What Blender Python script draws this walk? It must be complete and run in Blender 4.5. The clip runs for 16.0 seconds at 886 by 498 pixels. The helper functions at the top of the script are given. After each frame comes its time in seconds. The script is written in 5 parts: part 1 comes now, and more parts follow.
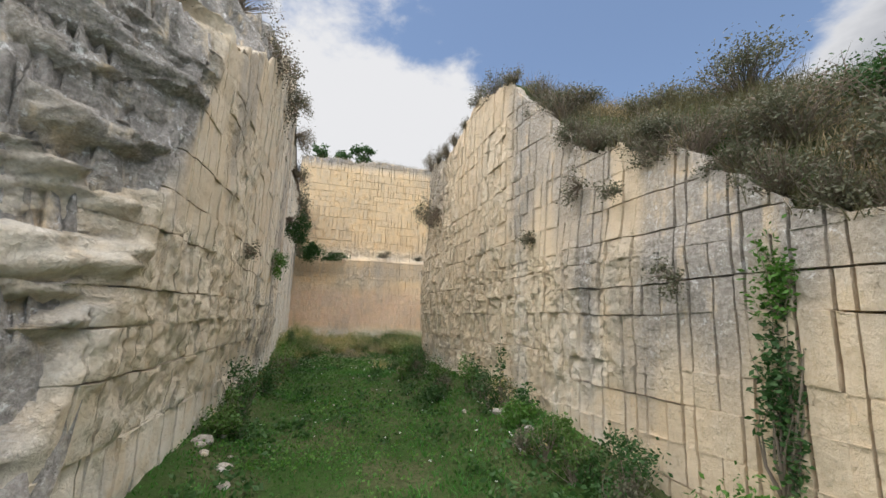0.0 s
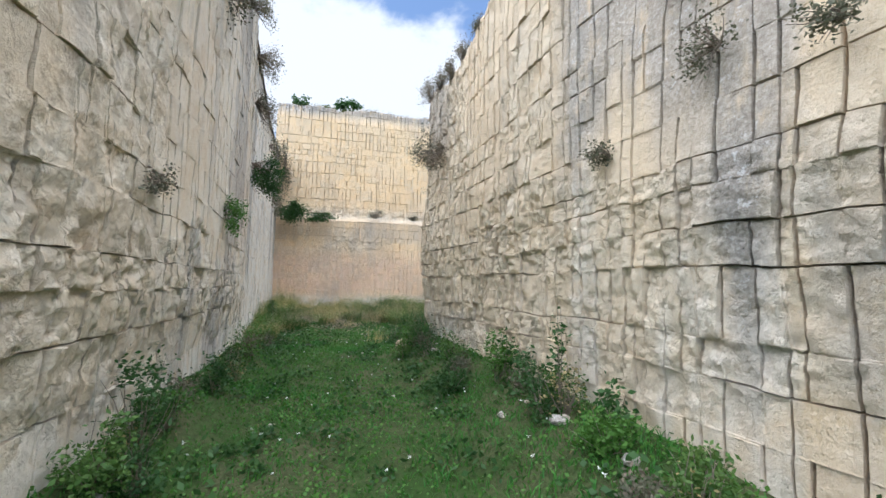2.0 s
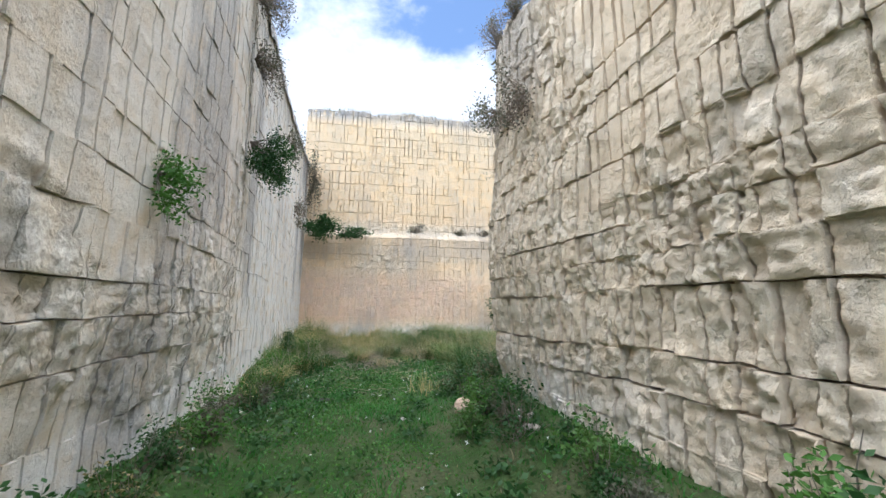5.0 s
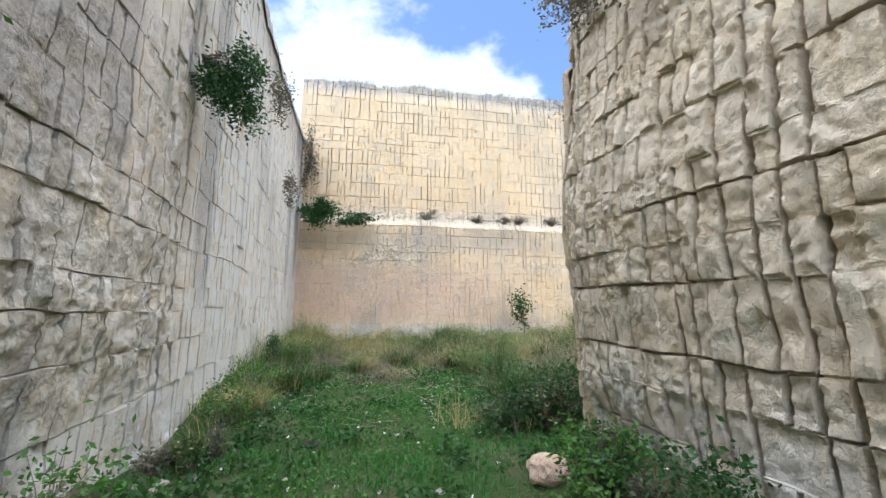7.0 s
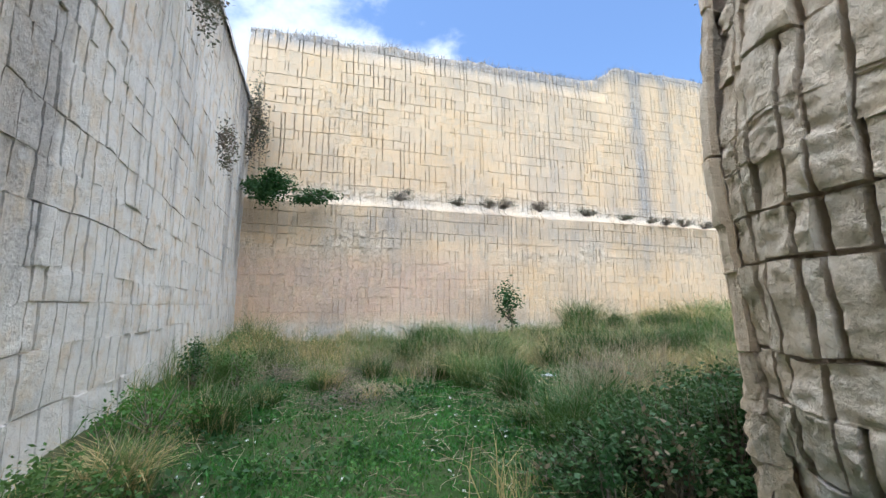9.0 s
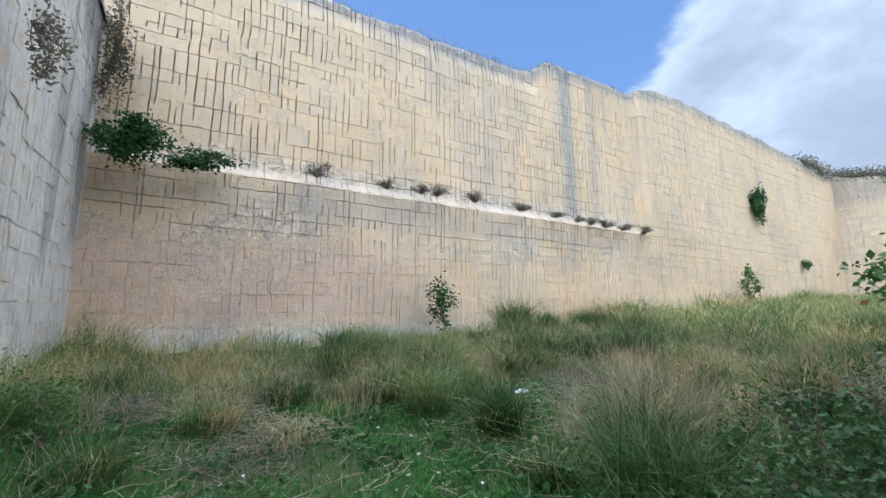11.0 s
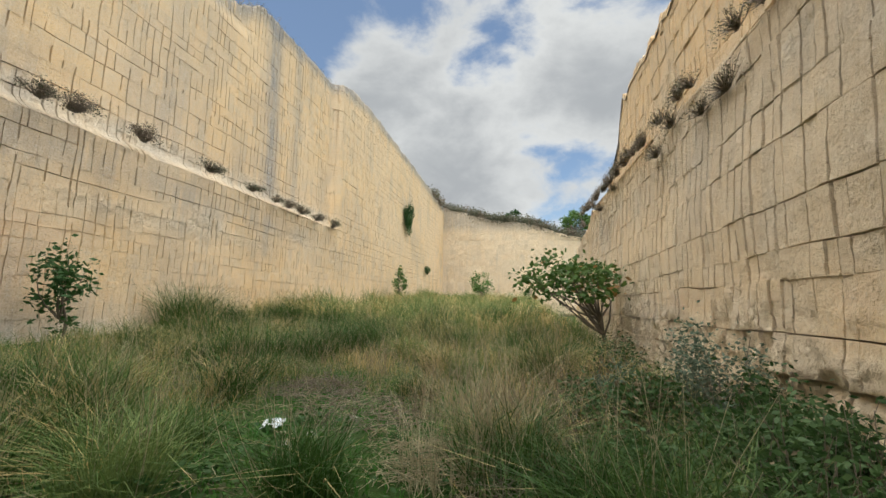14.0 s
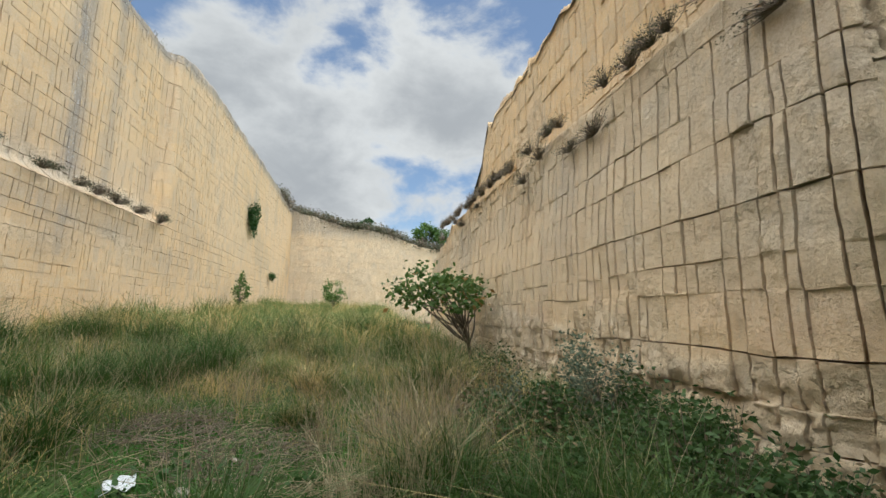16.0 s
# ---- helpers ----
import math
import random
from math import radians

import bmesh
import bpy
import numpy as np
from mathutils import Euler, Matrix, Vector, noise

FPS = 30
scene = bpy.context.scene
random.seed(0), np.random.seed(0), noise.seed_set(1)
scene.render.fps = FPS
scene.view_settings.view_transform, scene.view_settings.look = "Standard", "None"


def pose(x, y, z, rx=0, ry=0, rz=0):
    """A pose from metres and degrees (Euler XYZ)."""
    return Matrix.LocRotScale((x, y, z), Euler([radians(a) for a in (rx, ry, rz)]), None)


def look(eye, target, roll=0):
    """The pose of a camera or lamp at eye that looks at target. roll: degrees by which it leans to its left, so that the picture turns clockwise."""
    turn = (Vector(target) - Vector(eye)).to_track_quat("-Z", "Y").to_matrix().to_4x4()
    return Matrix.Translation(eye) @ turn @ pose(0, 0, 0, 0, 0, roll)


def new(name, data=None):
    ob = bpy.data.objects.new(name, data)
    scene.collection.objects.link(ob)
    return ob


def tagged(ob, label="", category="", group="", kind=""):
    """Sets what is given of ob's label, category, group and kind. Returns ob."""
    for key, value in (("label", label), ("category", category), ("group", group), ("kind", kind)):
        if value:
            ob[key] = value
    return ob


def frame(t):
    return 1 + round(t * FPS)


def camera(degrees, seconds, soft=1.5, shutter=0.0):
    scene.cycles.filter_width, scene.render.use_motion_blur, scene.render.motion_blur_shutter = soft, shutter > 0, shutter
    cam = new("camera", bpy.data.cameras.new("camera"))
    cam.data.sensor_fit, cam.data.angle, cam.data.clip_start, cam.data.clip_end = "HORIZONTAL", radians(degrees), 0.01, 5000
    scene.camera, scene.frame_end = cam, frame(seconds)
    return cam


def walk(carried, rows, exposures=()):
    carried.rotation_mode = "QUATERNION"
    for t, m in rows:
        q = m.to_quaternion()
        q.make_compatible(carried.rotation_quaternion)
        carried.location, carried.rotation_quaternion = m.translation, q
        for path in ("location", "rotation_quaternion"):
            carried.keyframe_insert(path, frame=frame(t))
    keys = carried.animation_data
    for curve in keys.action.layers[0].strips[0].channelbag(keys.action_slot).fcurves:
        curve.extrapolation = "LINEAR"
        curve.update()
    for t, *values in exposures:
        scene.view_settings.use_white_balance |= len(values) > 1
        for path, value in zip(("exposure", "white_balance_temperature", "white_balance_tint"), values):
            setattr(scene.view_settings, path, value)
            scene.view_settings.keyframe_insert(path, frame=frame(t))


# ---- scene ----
cam = camera(95.6, 16.0, soft=1.5)
METRES, EYE, TILT, LEAN, TURN = 17.0, 1.5, 10.0, -2.2, -15.0
ROWS = [
    (0.0, 0.0, 0.0, 0.0, 0.0, 0.0, 0.0),
    (0.5, 0.0002, 0.0331, -0.0062, -0.57, -1.56, 0.11),
    (1.0, -0.0065, 0.0667, -0.0118, -1.57, -3.11, 0.3),
    (1.5, -0.0108, 0.1028, -0.0179, -1.9, -5.02, 0.7),
    (2.0, -0.0202, 0.1343, -0.0241, -1.19, -5.02, 1.13),
    (2.5, -0.0263, 0.1643, -0.0287, 0.2, -4.39, 1.53),
    (3.0, -0.0306, 0.1972, -0.0349, 1.43, -4.49, 1.69),
    (3.5, -0.0348, 0.2307, -0.0398, 2.56, -3.66, 1.71),
    (6.0, -0.0786, 0.4109, -0.0733, 4.75, -0.66, 2.7),
    (6.5, -0.0922, 0.4468, -0.0791, 5.08, -1.0, 2.69),
    (7.0, -0.1044, 0.4832, -0.0853, 4.4, -1.43, 2.4),
    (7.5, -0.1161, 0.5199, -0.0915, 4.14, -1.81, 2.21),
    (8.0, -0.1278, 0.5548, -0.0972, 2.72, -2.11, 2.09),
    (10.5, -0.1909, 0.7225, -0.1303, -10.93, -1.88, 0.22),
    (11.0, -0.1967, 0.7529, -0.1341, -15.41, -2.2, -0.79),
    (11.5, -0.2036, 0.782, -0.1401, -20.9, -3.0, -2.01),
    (12.0, -0.2061, 0.8129, -0.1485, -27.21, -2.78, -3.3),
    (12.5, -0.2082, 0.8433, -0.1538, -35.8, -1.94, -4.8),
    (13.0, -0.2048, 0.869, -0.1572, -44.87, -1.07, -6.37),
    (13.5, -0.2041, 0.8886, -0.1595, -54.9, 0.31, -7.91),
    (14.0, -0.2121, 0.9037, -0.1632, -63.0, 1.26, -9.33),
    (14.5, -0.211, 0.922, -0.1669, -70.38, 2.26, -10.22),
    (15.0, -0.2086, 0.9363, -0.1681, -77.0, 3.18, -10.71),
    (15.5, -0.2109, 0.9484, -0.1695, -81.41, 4.45, -10.83),
    (16.0, -0.2129, 0.9496, -0.1673, -85.16, 6.27, -10.6),
]
EXPOSURES = [(0.0, 0.45, 6450, 10), (1.0, 0.68, 6350, 9), (1.5, 0.76, 5850, 9), (3.5, 0.92, 5500, 9), (7.0, 1.05, 5480, 9), (8.2, 1.05, 5450, 9), (10.3, 0.7, 5100, 9), (11.0, 0.7, 5100, 8), (11.5, 0.5, 5700, 6), (12.0, 0.4, 6700, 6), (16.0, 0.38, 6350, 5)]
PLACE = pose(0, 0, EYE, TILT, LEAN, TURN)
walk(cam, [(t, PLACE @ pose(METRES * x, METRES * y, METRES * z, 90 + pitch, roll, yaw)) for t, x, y, z, yaw, pitch, roll in ROWS], EXPOSURES)

# ---- world, sun ----
SUN_AZ, SUN_EL = radians(250), radians(74)      # azimuth from +y towards +x
world = bpy.data.worlds.new("world")
scene.world = world
world.use_nodes = True


class Nodes:
    """Short hand for building a node tree."""

    def __init__(self, tree):
        self.tree = tree
        tree.nodes.clear()

    def add(self, kind, links=None, **props):
        n = self.tree.nodes.new(kind)
        for k, v in props.items():
            setattr(n, k, v)
        for key, value in (links or {}).items():
            if isinstance(value, bpy.types.NodeSocket):
                self.tree.links.new(value, n.inputs[key])
            else:
                n.inputs[key].default_value = value
        return n

    def math(self, op, a, b=0.0, clamp=False):
        return self.add("ShaderNodeMath", {0: a, 1: b}, operation=op, use_clamp=clamp).outputs[0]

    def mix(self, fac, a, b, blend="MIX"):
        n = self.add("ShaderNodeMix", {0: fac, 6: a, 7: b}, data_type="RGBA", blend_type=blend)
        return n.outputs[2]

    def ramp(self, fac, lo, hi):
        return self.add("ShaderNodeMapRange", {0: fac, 1: lo, 2: hi}, interpolation_type="SMOOTHSTEP").outputs[0]

    def noise(self, vec, scale, detail=4.0, rough=0.55, distort=0.0):
        return self.add("ShaderNodeTexNoise", {"Vector": vec, "Scale": scale, "Detail": detail, "Roughness": rough, "Distortion": distort}).outputs[0]

    def stretch(self, vec, x, y, z):
        return self.add("ShaderNodeVectorMath", {0: vec, 1: (x, y, z)}, operation="MULTIPLY").outputs[0]


def rgb(r, g, b):
    return (r, g, b, 1.0)


def build_sky():
    n = Nodes(world.node_tree)
    sky = n.add("ShaderNodeTexSky", sky_type="NISHITA", sun_disc=False, sun_elevation=SUN_EL, sun_rotation=SUN_AZ, air_density=1.0, dust_density=0.4, ozone_density=1.6)
    blue = n.add("ShaderNodeVectorMath", {0: sky.outputs[0], 3: 0.115}, operation="SCALE").outputs[0]
    blue = n.mix(0.07, blue, rgb(0.55, 0.60, 0.66))
    d = n.add("ShaderNodeTexCoord").outputs["Generated"]
    xyz = n.add("ShaderNodeSeparateXYZ", {0: d})
    up = n.math("MAXIMUM", xyz.outputs[2], 0.0)
    # cloud banks: billowed noise on the direction, flattened, denser low in the sky
    flat = n.stretch(d, 1.0, 1.0, 1.75)
    big = n.noise(flat, 2.3, 7.0, 0.56, 0.25)
    fine = n.noise(flat, 7.5, 6.0, 0.6, 0.3)
    body = n.math("ADD", n.math("MULTIPLY", big, 0.78), n.math("MULTIPLY", fine, 0.22))

    def puff(v, radius, gain):
        dist = n.add("ShaderNodeVectorMath", {0: flat, 1: v}, operation="DISTANCE").outputs["Value"]
        return n.math("MULTIPLY", n.add("ShaderNodeMapRange", {0: dist, 1: radius, 2: 0.0}).outputs[0], gain)

    for v, r, g in CLOUDS:
        body = n.math("ADD", body, puff((v[0], v[1], v[2] * 1.75), r, g))
    cover = n.ramp(body, 0.55, 0.66)
    shade = n.ramp(body, 0.60, 0.82)                    # thick parts are grey beneath
    grain = n.ramp(n.noise(flat, 4.5, 6.0, 0.6, 0.4), 0.35, 0.65)
    # towards the hidden sun the clouds are thick and grey with bright rims
    sunward = n.add("ShaderNodeVectorMath", {0: d, 1: (0.97, -0.25, 0.25)}, operation="DOT_PRODUCT").outputs["Value"]
    grey = n.math("MULTIPLY", n.ramp(sunward, 0.35, 0.8), n.math("ADD", n.math("MULTIPLY", shade, 0.75), n.math("MULTIPLY", grain, 0.25)))
    cloud = n.mix(grey, rgb(0.60, 0.60, 0.61), rgb(0.34, 0.35, 0.375))
    mixed = n.mix(cover, blue, cloud)
    out = n.add("ShaderNodeBackground", {0: mixed, 1: 1.0})
    n.add("ShaderNodeOutputWorld", {0: out.outputs[0]})


# direction, radius, thickness of single clouds
CLOUDS = [((0.22, 0.93, 0.36), 0.42, 0.30), ((-0.05, 0.85, 0.52), 0.36, 0.25), ((0.45, 0.8, 0.25), 0.3, 0.2), ((0.95, 0.10, 0.36), 0.62, 0.24), ((0.86, 0.42, 0.34), 0.5, 0.14), ((0.90, -0.2, 0.5), 0.35, 0.2), ((0.2, 0.8, 0.85), 0.4, -0.12), ((0.6, 0.7, 0.55), 0.35, -0.22)]
build_sky()

sun_data = bpy.data.lights.new("sun", "SUN")
sun_data.energy, sun_data.angle, sun_data.color = 5.0, radians(120), (1.0, 0.95, 0.87)
sun = new("sun", sun_data)
SUN_WAY = Vector((math.sin(SUN_AZ) * math.cos(SUN_EL), math.cos(SUN_AZ) * math.cos(SUN_EL), math.sin(SUN_EL)))
sun.matrix_world = look(SUN_WAY * 60, (0, 0, 0))


# ---- materials ----
def material(name):
    m = bpy.data.materials.new(name)
    m.use_nodes = True
    return m, Nodes(m.node_tree)


def finish(n, color, rough=0.9, bump=None, strength=0.4, dist=0.02, spec=0.25, **more):
    links = {"Base Color": color, "Roughness": rough, "Specular IOR Level": spec}
    if bump is not None:
        links["Normal"] = n.add("ShaderNodeBump", {"Height": bump, "Strength": strength, "Distance": dist}).outputs[0]
    links.update(more)
    s = n.add("ShaderNodeBsdfPrincipled", links)
    n.add("ShaderNodeOutputMaterial", {0: s.outputs[0]})


def limestone():
    """Soft quarried limestone; the stain attribute holds its lichen grey, iron pink, ochre and chalk white patches,
    the wear attribute how broken the surface is and how weathered each block."""
    m, n = material("limestone")
    p = n.add("ShaderNodeNewGeometry").outputs["Position"]
    st = n.add("ShaderNodeAttribute", attribute_name="stain")
    chan = n.add("ShaderNodeSeparateColor", {0: st.outputs["Color"]})
    grey, pink, ochre = chan.outputs[0], chan.outputs[1], chan.outputs[2]
    white = st.outputs["Alpha"]
    wear = n.add("ShaderNodeSeparateColor", {0: n.add("ShaderNodeAttribute", attribute_name="wear").outputs["Color"]})
    broken, block, wild = wear.outputs[0], wear.outputs[1], wear.outputs[2]
    broad = n.noise(p, 0.55, 3.0)
    mid = n.noise(p, 3.2, 6.0, 0.65)
    fine = n.noise(p, 26.0, 5.0, 0.7)
    streak = n.noise(n.stretch(p, 5.0, 5.0, 0.45), 1.0, 5.0, 0.65, 0.3)
    tone = n.mix(n.ramp(broad, 0.3, 0.7), rgb(0.69, 0.525, 0.33), rgb(0.75, 0.625, 0.45))
    tone = n.mix(n.ramp(mid, 0.35, 0.75), tone, rgb(0.76, 0.66, 0.51))
    tone = n.mix(n.math("MULTIPLY", ochre, n.ramp(mid, 0.1, 0.65)), tone, rgb(0.79, 0.50, 0.20))
    tone = n.mix(n.math("MULTIPLY", pink, n.ramp(mid, 0.1, 0.7)), tone, rgb(0.71, 0.43, 0.29))
    tone = n.mix(n.math("MULTIPLY", n.ramp(broken, 0.0, 0.6), 0.6), tone, n.mix(n.ramp(mid, 0.35, 0.65), rgb(0.76, 0.62, 0.43), rgb(0.85, 0.765, 0.615)))
    tone = n.mix(n.math("MULTIPLY", n.math("MULTIPLY", block, block), 0.28), tone, rgb(0.47, 0.40, 0.31))
    tone = n.mix(n.math("MULTIPLY", white, n.ramp(mid, 0.25, 0.6)), tone, rgb(0.80, 0.765, 0.70))
    # rain wash: thin grey runs down every face
    runs = n.math("MULTIPLY", n.ramp(streak, 0.50, 0.68), n.ramp(n.noise(p, 0.9, 4.0, 0.6), 0.42, 0.62))
    tone = n.mix(n.math("MULTIPLY", runs, 0.34), tone, rgb(0.40, 0.36, 0.31))
    wash = n.math("MULTIPLY", grey, n.ramp(n.math("ADD", n.math("MULTIPLY", streak, 0.6), n.math("MULTIPLY", mid, 0.4)), 0.30, 0.50))
    tone = n.mix(wash, tone, n.mix(n.ramp(fine, 0.35, 0.7), rgb(0.25, 0.23, 0.21), rgb(0.44, 0.41, 0.375)))
    crust = n.math("MULTIPLY", n.math("MULTIPLY", grey, grey), n.ramp(n.noise(p, 9.0, 7.0, 0.75, 0.5), 0.57, 0.64))
    tone = n.mix(crust, tone, rgb(0.70, 0.69, 0.67))
    spots = n.math("MULTIPLY", n.ramp(n.noise(p, 11.0, 5.0, 0.75), 0.60, 0.70), 0.45)
    tone = n.mix(spots, tone, rgb(0.36, 0.30, 0.225))
    tone = n.mix(n.math("MULTIPLY", n.ramp(fine, 0.25, 0.8), n.math("SUBTRACT", 0.35, n.math("MULTIPLY", grey, 0.33), True)), tone, rgb(0.76, 0.68, 0.56))
    pits = n.math("MULTIPLY", n.ramp(n.noise(p, 34.0, 5.0, 0.8), 0.57, 0.68), 0.5)
    tone = n.mix(pits, tone, rgb(0.34, 0.27, 0.19))
    # relief: pick marks on the sawn faces, flaked ledges where the stone is broken
    tool = n.noise(n.stretch(p, 22.0, 22.0, 1.3), 1.0, 3.0, 0.6, 0.2)
    chips = n.noise(p, 13.0, 8.0, 0.72, 0.3)
    b = n.math("ADD", n.math("MULTIPLY", fine, 0.30), n.math("MULTIPLY", tool, 0.22))
    b = n.math("ADD", b, n.math("ADD", n.math("MULTIPLY", n.noise(p, 85.0, 3.0, 0.7), 0.08), n.math("MULTIPLY", n.ramp(chips, 0.30, 0.42), 0.10)))
    bent = n.add("ShaderNodeVectorMath", {0: p, 1: n.add("ShaderNodeVectorMath", {0: n.add("ShaderNodeTexNoise", {"Vector": p, "Scale": 9.0, "Detail": 3.0}).outputs["Color"], 3: 0.10}, operation="SCALE").outputs[0]}, operation="ADD").outputs[0]

    def facets(scale, gain):
        """Broken stone: cells, each a plane of its own tilt and height."""
        v = n.stretch(bent, scale, scale, scale * 1.25)
        cell = n.add("ShaderNodeTexVoronoi", {"Vector": v, "Scale": 1.0})
        way = n.add("ShaderNodeVectorMath", {0: cell.outputs["Color"], 1: (0.5, 0.5, 0.5)}, operation="SUBTRACT").outputs[0]
        rel = n.add("ShaderNodeVectorMath", {0: v, 1: cell.outputs["Position"]}, operation="SUBTRACT").outputs[0]
        slope = n.add("ShaderNodeVectorMath", {0: rel, 1: way}, operation="DOT_PRODUCT").outputs["Value"]
        step = n.add("ShaderNodeSeparateColor", {0: cell.outputs["Color"]}).outputs[1]
        return n.math("MULTIPLY", n.math("ADD", slope, n.math("MULTIPLY", step, 0.45)), gain)

    flakes = n.math("ADD", n.math("ADD", facets(6.5, 1.0), facets(17.0, 0.55)), n.math("MULTIPLY", n.noise(p, 22.0, 6.0, 0.75, 0.5), 0.5))
    b = n.math("ADD", b, n.math("MULTIPLY", flakes, n.ramp(broken, 0.02, 0.5)))
    finish(n, tone, 0.93, b, 1.0, 0.055, 0.15)
    return m


def soil():
    m, n = material("soil")
    p = n.add("ShaderNodeNewGeometry").outputs["Position"]
    mid, fine = n.noise(p, 1.1, 5.0, 0.6), n.noise(p, 22.0, 5.0, 0.7)
    c = n.mix(n.ramp(mid, 0.38, 0.62), rgb(0.04, 0.085, 0.018), rgb(0.10, 0.105, 0.05))
    c = n.mix(n.ramp(fine, 0.35, 0.75), c, rgb(0.035, 0.05, 0.018))
    finish(n, c, 0.97, fine, 0.7, 0.05, 0.1)
    return m


def leaf(name, a, b, dry=None, dry_amount=0.0, sheen=0.5):
    """Leaves and blades: two greens by island, a share of dry ones, a little light through them."""
    m, n = material(name)
    g = n.add("ShaderNodeNewGeometry")
    r = g.outputs["Random Per Island"]
    p = n.noise(g.outputs["Position"], 0.9, 3.0)
    c = n.mix(n.math("MULTIPLY", r, n.ramp(n.noise(g.outputs["Position"], 0.6, 3.0), 0.25, 0.65)), rgb(*a), rgb(*b))
    if dry:
        patch = n.noise(g.outputs["Position"], 0.42, 2.0)
        pick = n.math("LESS_THAN", n.math("FRACT", n.math("MULTIPLY", r, 7.31)), n.math("MULTIPLY", n.math("MULTIPLY", n.ramp(p, 0.3, 0.7), n.ramp(patch, 0.35, 0.65)), dry_amount * 4))
        c = n.mix(pick, c, rgb(*dry))
    s = n.add("ShaderNodeBsdfPrincipled", {"Base Color": c, "Roughness": sheen, "Specular IOR Level": 0.25})
    t = n.add("ShaderNodeBsdfTranslucent", {0: c})
    k = n.add("ShaderNodeMixShader", {0: 0.3, 1: s.outputs[0], 2: t.outputs[0]})
    n.add("ShaderNodeOutputMaterial", {0: k.outputs[0]})
    return m


def bark():
    m, n = material("bark")
    p = n.add("ShaderNodeNewGeometry").outputs["Position"]
    f = n.noise(n.stretch(p, 30.0, 30.0, 8.0), 1.0, 5.0)
    finish(n, n.mix(f, rgb(0.07, 0.055, 0.04), rgb(0.2, 0.165, 0.125)), 0.9, f, 0.6, 0.01)
    return m


STONE, SOIL, BARK = limestone(), soil(), bark()
LAWN = leaf("lawn_blades", (0.036, 0.145, 0.02), (0.09, 0.26, 0.045), (0.22, 0.19, 0.09), 0.02)
TALL = leaf("tall_grass", (0.10, 0.17, 0.045), (0.25, 0.30, 0.105), (0.60, 0.46, 0.21), 0.28)
STRAW = leaf("dry_straw", (0.40, 0.335, 0.215), (0.56, 0.485, 0.33), (0.27, 0.21, 0.14), 0.2)
TUSSOCK = leaf("tussock_grass", (0.035, 0.085, 0.016), (0.10, 0.165, 0.04), (0.45, 0.36, 0.17), 0.12)
DARK_LEAF = leaf("dark_leaves", (0.03, 0.08, 0.02), (0.075, 0.15, 0.045))
BRAMBLE_LEAF = leaf("bramble_leaves", (0.04, 0.09, 0.026), (0.105, 0.175, 0.06), (0.22, 0.17, 0.10), 0.12)
TREE_LEAF = leaf("tree_leaves", (0.07, 0.15, 0.03), (0.15, 0.23, 0.06))
FIG_LEAF = leaf("fig_leaves", (0.045, 0.105, 0.022), (0.13, 0.20, 0.05), (0.30, 0.17, 0.06), 0.06)
SILVER_LEAF = leaf("silver_leaves", (0.14, 0.19, 0.13), (0.22, 0.27, 0.20))
SCRUB_LEAF = leaf("scrub_leaves", (0.11, 0.115, 0.07), (0.20, 0.19, 0.13), (0.22, 0.175, 0.13), 0.25)
SOFT_LEAF = leaf("soft_leaves", (0.07, 0.17, 0.025), (0.12, 0.24, 0.05))
TWIG = leaf("dry_twigs", (0.22, 0.175, 0.135), (0.36, 0.30, 0.24))


# ---- noise on arrays ----
def lattice(ix, iy, iz, seed):
    h = (ix * 374761393 + iy * 668265263 + iz * 2147483647 + seed * 1274126177) & 0xFFFFFFFF
    h = ((h ^ (h >> 13)) * 1274126177) & 0xFFFFFFFF
    h = ((h ^ (h >> 16)) * 2246822519) & 0xFFFFFFFF
    return ((h ^ (h >> 15)) & 0xFFFF) / 32767.5 - 1.0


def vnoise(x, y, z, seed=0):
    """Smooth value noise, -1 to 1, on arrays."""
    x, y, z = np.broadcast_arrays(np.asarray(x, float), np.asarray(y, float), np.asarray(z, float))
    fx, fy, fz = np.floor(x), np.floor(y), np.floor(z)
    ix, iy, iz = fx.astype(np.int64), fy.astype(np.int64), fz.astype(np.int64)
    a, b, c = x - fx, y - fy, z - fz
    a, b, c = a * a * (3 - 2 * a), b * b * (3 - 2 * b), c * c * (3 - 2 * c)
    out = 0
    for dx in (0, 1):
        for dy in (0, 1):
            for dz in (0, 1):
                w = (a if dx else 1 - a) * (b if dy else 1 - b) * (c if dz else 1 - c)
                out = out + w * lattice(ix + dx, iy + dy, iz + dz, seed)
    return out


def fbm(x, y, z, octaves=4, seed=0, gain=0.5):
    out, amp, tot = 0, 1.0, 0.0
    for i in range(octaves):
        k = 2.03 ** i
        out = out + amp * vnoise(x * k + 3.7 * i, y * k - 1.3 * i, z * k + 5.1 * i, seed + i)
        tot += amp
        amp *= gain
    return out / tot


def smooth(lo, hi, v):
    t = np.clip((np.asarray(v, float) - lo) / (hi - lo), 0, 1)
    return t * t * (3 - 2 * t)


def bump1(v, centre, half):
    return np.exp(-((np.asarray(v, float) - centre) / half) ** 2)


